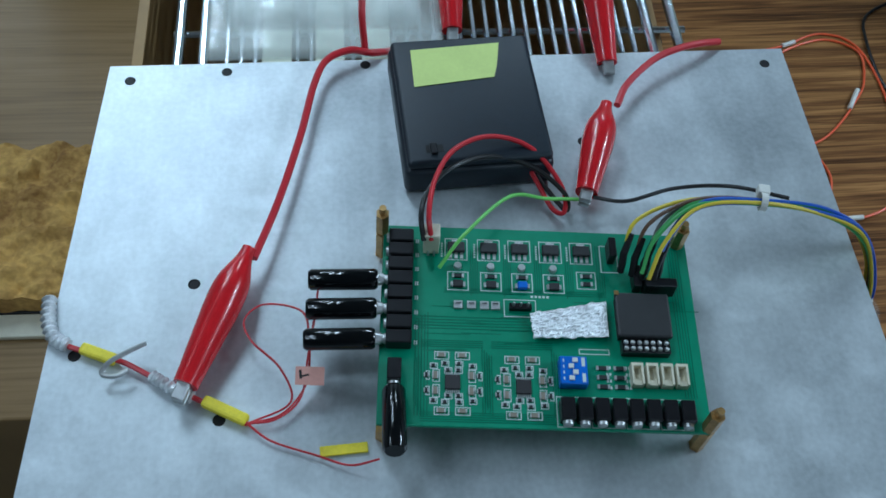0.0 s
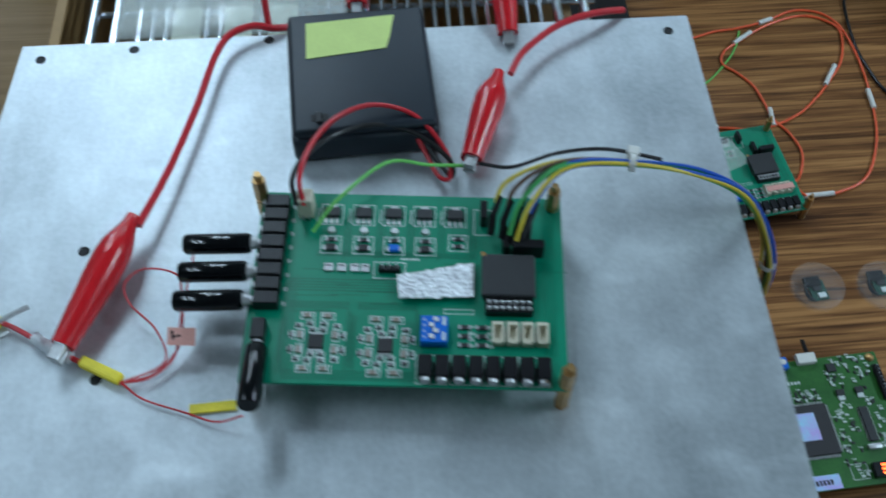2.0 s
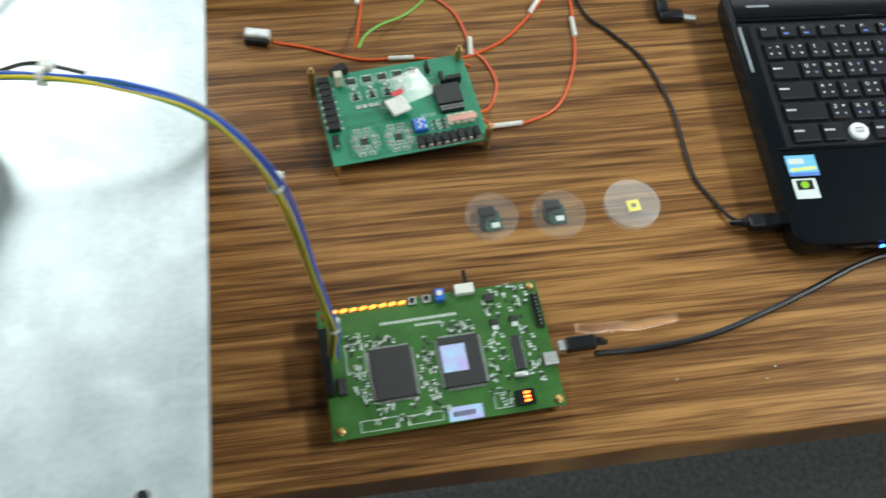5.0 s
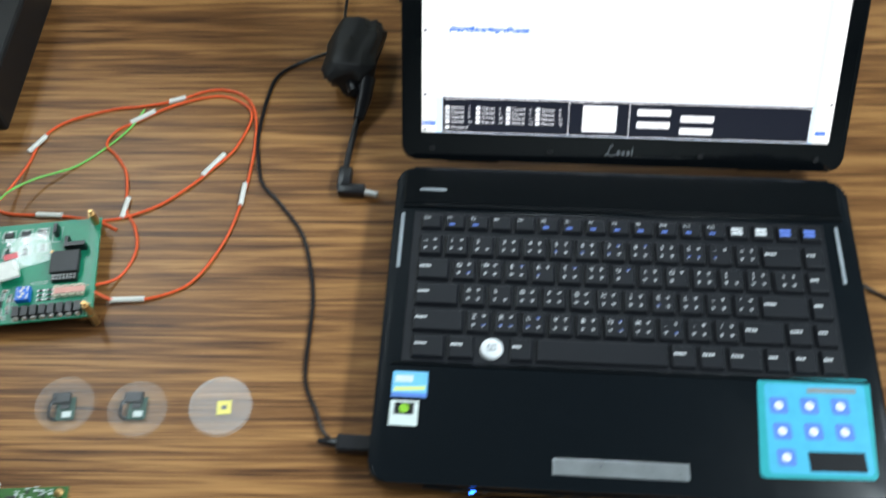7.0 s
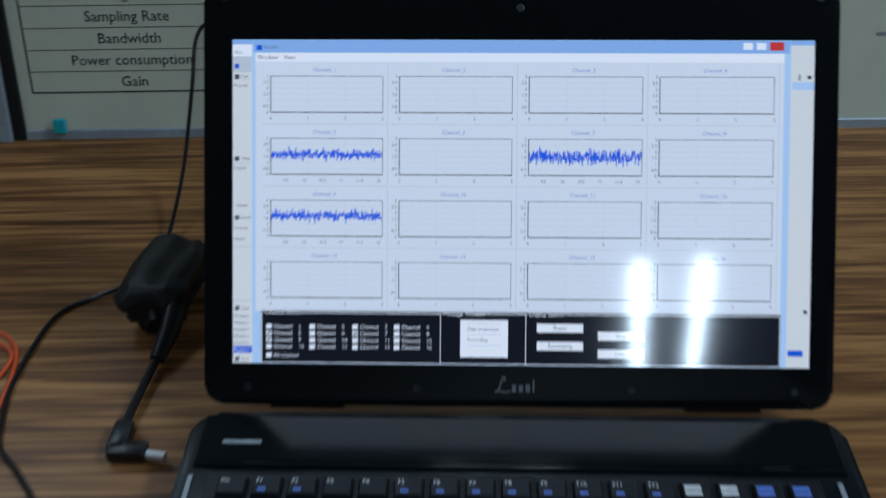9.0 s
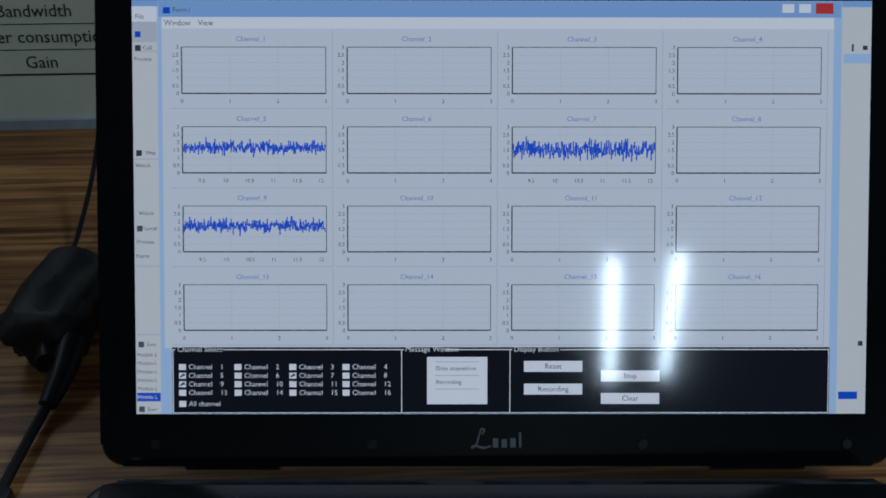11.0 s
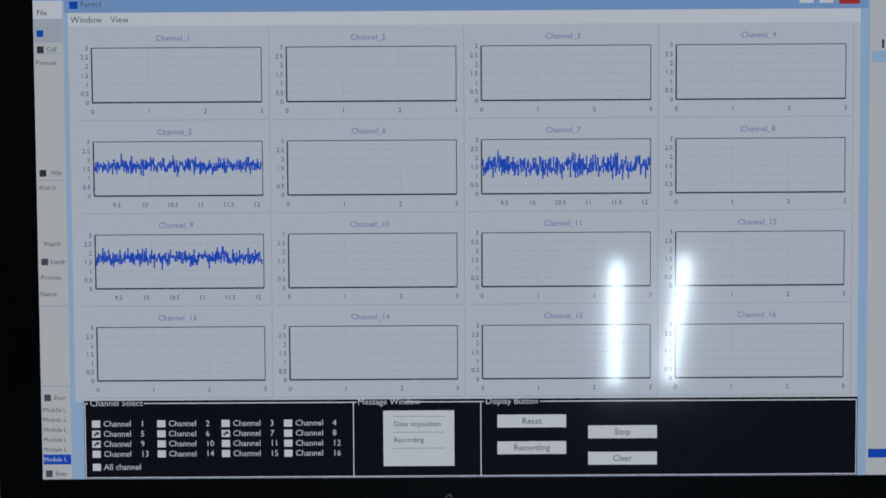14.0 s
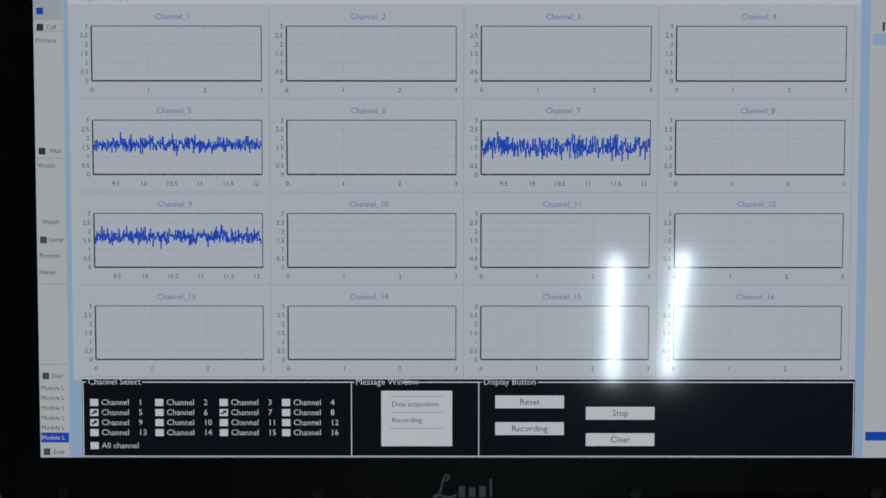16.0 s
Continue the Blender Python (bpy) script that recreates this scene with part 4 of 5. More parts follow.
for (x0, x1, y0, y1, n_) in ((28, 54, 56.5, 62, 16), (28, 54, 12, 17.6, 12), (57.5, 68, 20, 56, 30), (16, 25.5, 18, 66, 34), (71, 97, 57.5, 64, 18), (100, 114, 20, 54, 26), (104, 134, 62, 84, 30), (125, 134, 14, 54, 20), (20, 60, 3, 10, 14), (98, 112, 2, 18, 9), (62, 72, 8, 18, 8)):
    for _ in range(n_):
        x, y = rnd.uniform(x0, x1), rnd.uniform(y0, y1)
        w, h = (2.2, 1.2) if rnd.random() < 0.5 else (1.2, 2.2)
        add_box(pas if rnd.random() < 0.62 else dark, x - w / 2, x + w / 2, y - h / 2, y + h / 2, TOP, TOP + 0.8)
        if rnd.random() < 0.7:
            bars(prints, x - 1.6, y + 1.8, 3, 0.8, 3, TOP)
part("passive", pas, SILK, lb, "many tiny pale components", kind="stuff")
part("dark_passive", dark, CHIP, lb, "many tiny dark components", kind="stuff")
bars(prints, 38.6, 69.6, 49, 2.0, 22, TOP)
bars(prints, 60, 65.8, 17, 1.6, 8, TOP)
for x0, x1, y0, y1 in ((17, 40, 2.4, 9.6), (46, 67, 2.6, 8.6), (99, 110, 4, 14), (14, 26, 40, 60)):
    add_frame(prints, x0, x1, y0, y1, 0.4, TOP, TOP + 0.06)
part("silk_print", prints, SILK, lb)

# ---- dishes ----
for x, y, r, body in ((-236, -225, 21, DISH), (-184, -226, 21.2, DISH), (-126, -221, 22, FROST_SHEEN)):
    d = thing("petri_dish", "small clear plastic dish with a sample inside" if body is DISH else "small frosted plastic dish with painted lamp sheen and a yellow chip inside", "dish", at(x, y, 0.3), "sample dishes")
    part("base", add_lathe(bmesh.new(), [(0.05, 0), (r - 2, 0), (r - 1.2, 0.8), (r - 1.2, 5.6), (r - 2.2, 5.6), (r - 2.4, 1.4), (0.05, 1.2)], (0, 0, 0), 48), DISH, d, smooth=True).visible_shadow = False
    part("lid", add_lathe(bmesh.new(), [(0.05, 7), (r - 1, 7), (r, 6.3), (r, 2.0), (r - 0.8, 2.0), (r - 0.8, 6.0), (0.05, 6.1)], (0, 0, 0), 48), body, d, smooth=True).visible_shadow = False
for x, y, rot in ((-236, -227, 8), (-185.5, -224, 4)):
    s = thing("sensor_module", "tiny green circuit board with black wires in a dish", "sensor", at(x, y, 1.7, 0, 0, rot), "dish sensors")
    part("substrate", add_box(bmesh.new(), -6, 7, -9, 8, 0, 1, 0.2, 1), DARK_PCB, s)
    part("dark_block", add_box(bmesh.new(), -9, 4, 3, 11, 0.6, 4, 0.8), BLACK, s)
    part("chip", add_box(bmesh.new(), -3, 3, -1, 3, 1, 2.2), CHIP, s)
    part("white_pad", add_box(bmesh.new(), -1.6, 5.0, -7.6, -3.0, 1, 2.2, 0.4, 1), SILK, s)
    part("lead", cable([(-6, 7, 3), (-10, 2, 3), (-10, -6, 3), (-6, -9, 2)], 1.3, 7), BLACK, s)
y_ = thing("yellow_chip", "small yellow square chip with a dark window", "chip", at(-124, -221, 1.7, 0, 0, 7))
part("frame", add_frame(bmesh.new(), -5, 5, -5, 5, 3.2, 0, 1.2), YELLOW, y_)
part("window", add_box(bmesh.new(), -1.8, 1.8, -1.8, 1.8, 0, 0.7), CHIP, y_)


# ---- cables on the table ----
def lead_on_table(name, pts, r, material, label, category="wire", group=""):
    return lone(name, cable([(p[0], p[1], p[2] if len(p) > 2 else r + 0.2) for p in pts], r), material, label, category, group=group, smooth=True)


def sleeve(a, b_, z=2.0, r=2.1):
    lone("wire_label", add_cyl(bmesh.new(), (*a, z), (*b_, z), r, seg=10), WHITE, "white label sleeve on an orange lead", "label", group="wire labels", smooth=True)


OR = [[(-330, -67, 18), (-329, -52, 10), (-324, -15), (-320, 11), (-304, 30), (-268, 45), (-245, 49), (-215, 57), (-192, 68), (-175, 70), (-157, 63), (-145, 43), (-140, 1), (-142, -44), (-149, -83), (-167, -120), (-193, -135), (-220, -139), (-235, -139, 14)],
      [(-240, -135, 14), (-224, -119), (-216, -95), (-222, -73), (-232, -58), (-237, -35), (-242, -19), (-253, -4), (-264, 7), (-260, 21), (-246, 32), (-215, 52), (-181, 63), (-158, 56), (-148, 41), (-156, 8), (-172, -15), (-189, -35), (-208, -52), (-232, -64), (-253, -69)],
      [(-398, -42), (-368, -50), (-341, -60), (-322, -65), (-286, -65), (-253, -69), (-236, -76)]]
for pts in OR:
    lead_on_table("sensor_wire", pts, 1.15, ORANGE, "thin orange sensor lead looped on the table", group="sensor leads")
for a, b_ in (((-327, -3), (-317, 14)), ((-249, 31), (-231, 44)), ((-221, 55), (-208, 60)), ((-233, -46), (-234, -65)), ((-178, -21), (-164, 1)), ((-142, -28), (-142, -49)), ((-225, -139), (-200, -137)), ((-303, -65), (-282, -65))):
    sleeve(a, b_)
lead_on_table("ground_wire", [(-328, -68, 20), (-322, -52, 16), (-309, -34, 8), (-283, -15), (-260, 9), (-247, 29), (-241, 46)], 0.9, WIRES["lime"], "thin green wire from the second board")
lone("lead_plug", add_box(bmesh.new(), -7, 7, -4, 4, 0, 8, 0.8), BLACK, "black plug at the edge of the second board", "plug", TWO @ at(22, 88, 2, 0, 0, 20))
end = thing("foil_sensor", "small foil-wrapped sensor at the end of a lead", "sensor", at(-410, -40, 0.2, 0, 0, -10))
part("black_body", add_box(bmesh.new(), -11, 9, -6, 4, 0, 7, 1.5, 2), BLACK, end)
part("foil_cap", add_box(bmesh.new(), -12, 10, -2, 7, 3, 10, 2, 2), FOIL, end)
gl = thing("glass_slide", "clear plastic cover lying on the second board", "cover", TWO @ at(66, 44, 7.2, 0, 6, 18))
part("sheet", add_box(bmesh.new(), 0, 30, -2, 27, 0, 1.6, 0.3, 1), THIN, gl).visible_shadow = False
part("white_pad", add_box(bmesh.new(), -14, 3, -8, 8, -1.6, 1.5, 0.8, 2), WHITE, gl)
part("red_mark", add_box(bmesh.new(), -5, 5, 8, 13, 1.7, 2.3), RED_WIRE, gl)
lone("red_tape", add_box(bmesh.new(), 98, 121, 19.5, 24.5, 5.6, 6.2), PINK, "red and white tape across the small sockets", "tape", TWO)

lead_on_table("power_lead", [(-16, -245, 9), (-47, -241, 5), (-60, -219), (-70, -197), (-72, -164), (-73, -133), (-79, -103), (-90, -73), (-111, -46), (-128, -27), (-135, -3), (-139, 21), (-138, 58), (-133, 86), (-117, 102), (-92, 109, 8), (-77, 107, 16)], 1.5, BLACK, "thin black power lead curving to the laptop")
pg = thing("side_plug", "black plug in the side of the laptop", "plug", at(-28, -246, 9))
part("body", add_box(bmesh.new(), -13, 13, -6, 6, -4.5, 4.5, 1.6, 2), BLACK, pg)
part("strain_relief", add_sweep(bmesh.new(), [(-12, 0, 0), (-18, 1, 0), (-26, 2, -2)], [4, 3, 1.8], 10), BLACK, pg)
lead_on_table("usb_cable", [(-177, -344, 8), (-140, -341, 3), (-87, -333), (-24, -311), (43, -283), (76, -277), (104, -279), (128, -288), (143, -305), (150, -328), (145, -349), (130, -378), (110, -392), (91, -392), (77, -383), (67, -366), (63, -347), (72, -316), (92, -294), (116, -280), (146, -268, 3), (198, -268), (251, -282), (323, -296)], 2.3, BLACK, "black cable coiled in front of the laptop")
up = thing("usb_plug", "black moulded plug in the logic board", "plug", at(-188, -339, 15.8, 0, 0, 4))
part("body", add_box(bmesh.new(), -11, 11, -5, 5, -4, 4, 1.4, 2), BLACK, up)
part("shell", add_box(bmesh.new(), -16, -11, -3.6, 3.6, -1.8, 1.8), SILVER, up)
part("strain_relief", add_sweep(bmesh.new(), [(10, 0, 0), (14, 1, -2), (20, 2, -8)], [4, 3.2, 2.4], 10), BLACK, up)
lead_on_table("side_wire", [(323, -99, 8), (340, -107), (370, -123), (406, -146), (459, -193)], 1.4, BLACK, "thin black wire beside the laptop")

# adapter pouch with its output lead
ad = thing("power_adapter", "lumpy black power adapter beside the laptop", "adapter", at(-66, 98, 0.2, 0, 0, -6))
bm = add_box(bmesh.new(), -20, 20, -32, 34, 0, 34, 11, 5)
bmesh.ops.subdivide_edges(bm, edges=list(bm.edges), cuts=2, use_grid_fill=True)
for v in bm.verts:
    v.co += Vector((1, 1, 0.7)) * (5.0 * noise.noise(v.co * 0.06) + 2.6 * noise.noise(v.co * 0.17))
    v.co.z = max(0, v.co.z)
part("body", bm, BLACK_MATT, ad, smooth=True)
part("cord_grip", add_cyl(bmesh.new(), (4, -30, 17), (9, -40, 17), 5, seg=14), BLACK, ad, smooth=True)
dj = thing("power_plug", "black angled power plug with a silver barrel", "plug", at(-4, -4, 0))
part("lead", cable([(-50, 72, 18), (-50, 54, 10), (-54, 40, 6), (-57, 10, 5), (-58, -12, 5), (-57, -24, 5)], 2.6), BLACK, dj, smooth=True)
part("thick_end", add_sweep(bmesh.new(), [(-48, 76, 20), (-50, 60, 12), (-53, 42, 7)], [7.5, 6.5, 4.5], 14), BLACK, dj, smooth=True)
part("elbow", add_box(add_box(bmesh.new(), -63, -52, -30, -8, 0.4, 9, 2, 2), -62, -40, -34, -24, 0.4, 9, 2, 2), BLACK, dj, smooth=True)
part("barrel", add_cyl(bmesh.new(), (-41, -30.5, 4.8), (-30, -32.5, 4.8), 2.7, seg=14), SILVER, dj, "silver barrel tip")
lone("adapter_wire", cable([(-66, 128, 22), (-80, 150, 10), (-82, 175, 8), (-80, 220, 30), (-77, 262, 72), (-74, 278, 100), (-66, 284, 112), (-55, 280, 106), (-46, 262, 80), (-40, 236, 46), (-36, 210, 14), (-34, 180, 3)], 1.5), BLACK, "thin black wire standing up in a loop", "wire", smooth=True)

# black case at the back of the table
bc = thing("black_case", "low matt black equipment case on the table", "case", at(-351, 19, 0.3, 0, 0, 1.5))
part("body", add_box(bmesh.new(), -190, 0, 0, 155, 0, 44, 3, 2), BLACK_MATT, bc)
part("front_panel", add_box(bmesh.new(), -184, -6, -2, 0, 4, 40, 0.6, 1), GLOSS, bc)
part("red_label", add_box(bmesh.new(), -120, -104, -2.6, -2, 26, 34), RED, bc)

# ---- poster boards leaning behind the table ----
PB = at(0, 322, 0, -13, 0, 2.2) @ Matrix.Rotation(radians(90), 4, "X")
poster = thing("poster_board", "pale poster board with a printed table in a grey frame", "poster", PB)
part("sheet", add_box(bmesh.new(), -236, 640, 0, 460, -4, 0), PAPER, poster)
part("frame_bar", add_box(bmesh.new(), -262, -246, -2, 470, -8, 8, 1, 1), GREY_BAR, poster)
part("frame_edge", add_box(bmesh.new(), -246, -236, -2, 470, -8, 4, 1, 1), BLACK_MATT, poster, "dark inner edge of the frame")
part("frame_foot", add_box(bmesh.new(), -236, 640, -2, 7, -8, 3, 1, 1), GREY_BAR, poster)
bm = bmesh.new()
add_frame(bm, -226, 132, 37, 141, 1.2, 0, 0.3)
add_box(bm, -52, -51, 38, 140, 0, 0.3)
for k in range(1, 6):
    add_box(bm, -225, 131, 37 + 17.3 * k, 37.5 + 17.3 * k, 0, 0.25)
part("table_lines", bm, INK, poster, kind="stuff")
words = [(w, -142, 132.2 - 17.3 * k, 8.6, "c") for k, w in enumerate(("Operating voltage", "Recording Channel", "Sampling Rate", "Bandwidth", "Power consumption", "Gain"))] + [("3v", 40, 132.2, 8.6, "c")]
bm = letters(words)
ex = bmesh.ops.extrude_face_region(bm, geom=list(bm.faces))
bmesh.ops.translate(bm, verts=[v for v in ex["geom"] if isinstance(v, bmesh.types.BMVert)], vec=(0, 0, 0.3))
part("table_words", bm, INK, poster, kind="stuff")
bm = letters([("系統規格", -56, 156, 13, "c")])
bmesh.ops.translate(bm, verts=bm.verts, vec=(0, 0, 0.3))
part("heading", bm, LEGEND_B, poster)
pic = part("photo", add_box(bmesh.new(), 226, 402, 18, 330, 0, 0.8), CHIP, poster, "photo of a dark green circuit board")
rnd = random.Random(5)
for mat_, n_ in ((PCB_B, 70), (SILK, 55), (CREAM, 30), (GOLD, 25), (BLACK, 40)):
    bm = bmesh.new()
    for _ in range(n_):
        x, y, w, h = rnd.uniform(230, 380), rnd.uniform(22, 320), rnd.uniform(3, 22), rnd.uniform(2, 12)
        if mat_ in (SILK, CREAM):
            w, h = w * 0.45, h * 0.35
        z = 0.8 + rnd.uniform(0.05, 0.5)
        add_box(bm, x, min(x + w, 396), y, y + h, 0.8, z)
    part("photo_detail", bm, mat_, pic, kind="stuff")
part("photo_label", add_box(bmesh.new(), 282, 316, 120, 150, 0.8, 1.5), PINK, pic, "pink caption in the photo")
part("photo_edge", add_box(bmesh.new(), 396, 405, 16, 332, 0.8, 1.6), TEAL, pic, "teal edge of the photo")
bm = bmesh.new()
add_box(bm, 418, 419.2, 14, 330, 0, 0.3)
add_box(bm, 452, 470, 74, 77, 0, 0.3)
part("margin_lines", bm, GREY_INK, poster)
lone("green_clip", add_box(bmesh.new(), -5, 5, 0, 12, 0, 5, 1, 1), TEAL, "small green clip on the poster frame", "clip", PB @ at(-206, 5, 3))
bm = bmesh.new()
bmesh.ops.create_grid(bm, x_segments=60, y_segments=30, size=0.5)
for v in bm.verts:
    x, y = v.co.x * 700, v.co.y * 420 + 210
    v.co = Vector((x, y, 14 * math.sin(x * 0.05) + 10 * noise.noise(Vector((x, y, 0)) * 0.012)))
ex = bmesh.ops.extrude_face_region(bm, geom=list(bm.faces))
bmesh.ops.translate(bm, verts=[v for v in ex["geom"] if isinstance(v, bmesh.types.BMVert)], vec=(0, 0, -3))
lone("cloth_screen", bm, FABRIC, "beige cloth hanging in soft folds behind the table", "cloth", at(-625, 352, 2) @ Matrix.Rotation(radians(90), 4, "X"), smooth=True)
lone("grey_panel", add_box(bmesh.new(), 0, 300, -8, 8, 0, 420, 2, 1), GREY_BAR, "grey metal panel edge behind the table", "panel", at(646, 352, 0.4, -10, 0, 2))

# ---- laptop ----
lap = thing("laptop", "open glossy black laptop showing signal plots", "laptop", at(0, 0, 0))
X0, X1, Y0, Y1, DECK = -16.5, 321.5, -277, -24, 26.5
bm = add_prism(bmesh.new(), round_rect(X0 + 3, X1 - 3, Y0 + 4, Y1 - 2, 12), 4, 14)
part("underside", bm, BLACK_MATT, lap)
bm = add_prism(bmesh.new(), round_rect(X0, X1, Y0, Y1, 13, 8), 12, DECK)
es = [e for e in bm.edges if all(v.co.z > DECK - 0.1 for v in e.verts) or all(v.co.z < 12.1 for v in e.verts)]
bmesh.ops.bevel(bm, geom=es, offset=2.6, segments=4, affect="EDGES", profile=0.5)
part("base", bm, PALM, lap, smooth=True)
for x, y in ((10, -260), (295, -260), (10, -45), (295, -45)):
    part("foot", add_cyl(bmesh.new(), (x, y, 0), (x, y, 4.2), 7, 6.5, 16), BLACK_MATT, lap)
part("hinge_panel", add_box(bmesh.new(), -10, 315, -58, -27, DECK - 0.5, DECK + 0.7, 0.6, 2), PANEL, lap, "mirror-black strip above the keyboard")
part("panel_trim", add_box(bmesh.new(), -10, 315, -62.6, -59.4, DECK - 0.5, DECK + 1.6, 0.7, 3), GLOSS, lap, "shiny raised trim")
part("power_button", add_box(bmesh.new(), 2, 22, -47, -44.6, DECK + 0.7, DECK + 1.2, 0.2, 1), GREY_BAR, lap, "slim silver power button")
part("keyboard_tray", add_box(bmesh.new(), -1, 300, -190.5, -66, DECK - 0.5, DECK + 0.4, 0.3, 1), KEY, lap)
for x in (-9.5, 309):
    part("side_trim", add_box(bmesh.new(), x - 1.3, x + 1.3, -116, -68, DECK, DECK + 1.2, 0.5, 2), GREY_BAR, lap, "grey side trim")
part("palm_ridge", add_box(bmesh.new(), -8, 313, -193.6, -191.4, DECK - 0.2, DECK + 0.9, 0.4, 2), GLOSS, lap)
part("touch_button", add_box(bmesh.new(), 103, 190, -267, -255.5, DECK, DECK + 1.0, 0.6, 2), paint("brushed_silver", (0.45, 0.48, 0.5), 0.3, 0.8, scale=80), lap, "brushed silver touchpad button")
part("front_lip", add_box(bmesh.new(), 20, 290, -278.6, -274, 17, 22, 1, 2), GLOSS, lap)
for x, mm in ((40, BLACK_MATT), (52, LED_BLUE), (60, BLACK_MATT)):
    part("status_light", add_box(bmesh.new(), x - 1.6, x + 1.6, -279.4, -276, 19, 21.6), mm, lap, "small lit blue status light" if mm is LED_BLUE else "small dark status light")

# keys: rows of (width, top-left legend); width in key pitches
PITCH = 19.05
ROWS = [(-76, 13, 4.0, [(0.92, w) for w in ("Esc", "F1", "F2", "F3", "F4", "F5", "F6", "F7", "F8", "F9", "F10", "F11", "F12", "", "", "", "")]),
        (-96.5, 18, 3.5, [(1, "~")] + [(1, c) for c in "1234567890-="] + [(1.55, ""), (0.9, "")]),
        (-117, 18, 3.5, [(1.35, "")] + [(1, c) for c in "QWERTYUIOP[]"] + [(1.25, "\\"), (0.9, "")]),
        (-138, 18, 3.5, [(1.75, "")] + [(1, c) for c in "ASDFGHJKL;'"] + [(1.8, ""), (0.9, "")]),
        (-159, 18, 3.5, [(2.0, "")] + [(1, c) for c in "ZXCVBNM,./"] + [(1.6, ""), (1, ""), (0.9, "")]),
        (-179.5, 18, 4.5, [(1.3, ""), (1.05, ""), (1.15, "win"), (0.95, ""), (4.75, ""), (1, ""), (1, ""), (1.3, ""), (0.95, ""), (0.95, ""), (0.9, "")])]
key_meshes, words, marks, blue_marks = {}, [], bmesh.new(), bmesh.new()
rnd = random.Random(3)


def key_mesh(w, d):
    k = (round(w, 1), d)
    if k not in key_meshes:
        bm = add_box(bmesh.new(), -w / 2, w / 2, -d / 2, d / 2, 0, 3.2)
        for v in bm.verts:
            if v.co.z > 3:
                v.co.x *= (w - 2.6) / w
                v.co.y *= (d - 2.6) / d
        bmesh.ops.bevel(bm, geom=[e for e in bm.edges], offset=0.5, segments=2, affect="EDGES", profile=0.5)
        key_meshes[k] = mesh_of("key", bm, KEY)
    return key_meshes[k]


ZL = DECK + 3.66
for y, depth, x, row in ROWS:
    span = sum(w for w, _ in row)
    unit = 294.5 / span
    for w, text in row:
        width = w * unit
        if text != "win":
            piece("key", key_mesh(width - 2.0, depth), lap, x + width / 2, y, DECK + 0.4)
        cx = x + width / 2
        if text == "win":
            part("logo_key", add_lathe(bmesh.new(), [(0.05, 3.4), (6.6, 3.2), (7.6, 2.4), (8.0, 0)], (cx, y, DECK + 0.4), 28), LEGEND, lap, "round white key", smooth=True)
            part("key_emblem", add_frame(add_box(bmesh.new(), cx - 0.4, cx + 0.4, y - 2.4, y + 2.4, ZL + 0.2, ZL + 0.3), cx - 3, cx + 3, y - 2.4, y + 2.4, 0.8, ZL + 0.2, ZL + 0.3), GREY_INK, lap)
        elif len(text) > 1:
            words.append((text, x + 3.2, y + 2.6, 2.5, "l"))
            if text not in ("Esc", "F3", "F4"):
                add_box(blue_marks, x + 4.5, x + 8.5, y - 3.6, y - 2.0, ZL, ZL + 0.05)
        elif text:
            words.append((text, cx - 3.4, y + 3.2, 3.4, "c"))
            for dx, dy in ((2.2, 2.2), (-5.0, -5.0), (2.2, -5.0)):
                if dx == -5.0 or rnd.random() < 0.93:
                    add_box(marks if rnd.random() < 0.85 else blue_marks, cx + dx, cx + dx + 2.4, y + dy + 1.7, y + dy + 2.3, ZL, ZL + 0.05)
                    add_box(marks, cx + dx + 0.9, cx + dx + 1.5, y + dy + 0.3, y + dy + 1.6, ZL, ZL + 0.05)
        elif w < 4 and depth > 14:
            for k in range(4 if w > 0.99 else 3):
                add_box(marks, x + 3.2 + 2.1 * k, x + 4.6 + 2.1 * k, y + 0.6, y + 2.4, ZL, ZL + 0.05)
        elif w < 1:
            for k in range(2):
                add_box(marks if x < 260 else blue_marks, x + 3, x + 11, y - 3 + 3.4 * k, y - 0.8 + 3.4 * k, ZL, ZL + 0.05)
        x += width
bm = letters(words)
bmesh.ops.translate(bm, verts=bm.verts, vec=(0, 0, ZL + 0.03))
part("key_letters", bm, LEGEND, lap, "white printed key letters", kind="stuff")
part("key_mark", marks, LEGEND, lap, "small white key symbols", kind="stuff")
part("blue_key_mark", blue_marks, LEGEND_B, lap, "small blue key symbols", kind="stuff")

s1 = thing("processor_sticker", "blue and white square sticker on the palm rest", "sticker", at(-5.5, -217.5, DECK + 0.05))
part("sheet", add_box(bmesh.new(), 0, 24, 0, 19, 0, 0.25), PALE_BLUE, s1)
part("pale_patch", add_box(bmesh.new(), 2, 14, 11, 16, 0.25, 0.32), SILK, s1)
part("swoosh", add_box(bmesh.new(), 2, 23, 4, 7, 0.25, 0.32, m=Matrix.Rotation(radians(4), 4, "Z")), NOTE, s1)
part("lower_band", add_box(bmesh.new(), 0, 24, 0, 3, 0.25, 0.31), VIOLET, s1)
s2 = thing("graphics_sticker", "silver sticker with a green and black emblem", "sticker", at(-5.5, -238, DECK + 0.05))
part("sheet", add_box(bmesh.new(), 0, 19, 0, 18, 0, 0.25), SILK, s2)
part("dark_field", add_box(bmesh.new(), 3, 16, 8, 16.5, 0.25, 0.32), BLACK, s2)
part("emblem", add_lathe(bmesh.new(), [(0.05, 0.42), (3.2, 0.4), (3.3, 0.32)], (9.5, 12.4, 0), 20), plain("bright_green", (0.25, 0.55, 0.03), 0.4), s2)
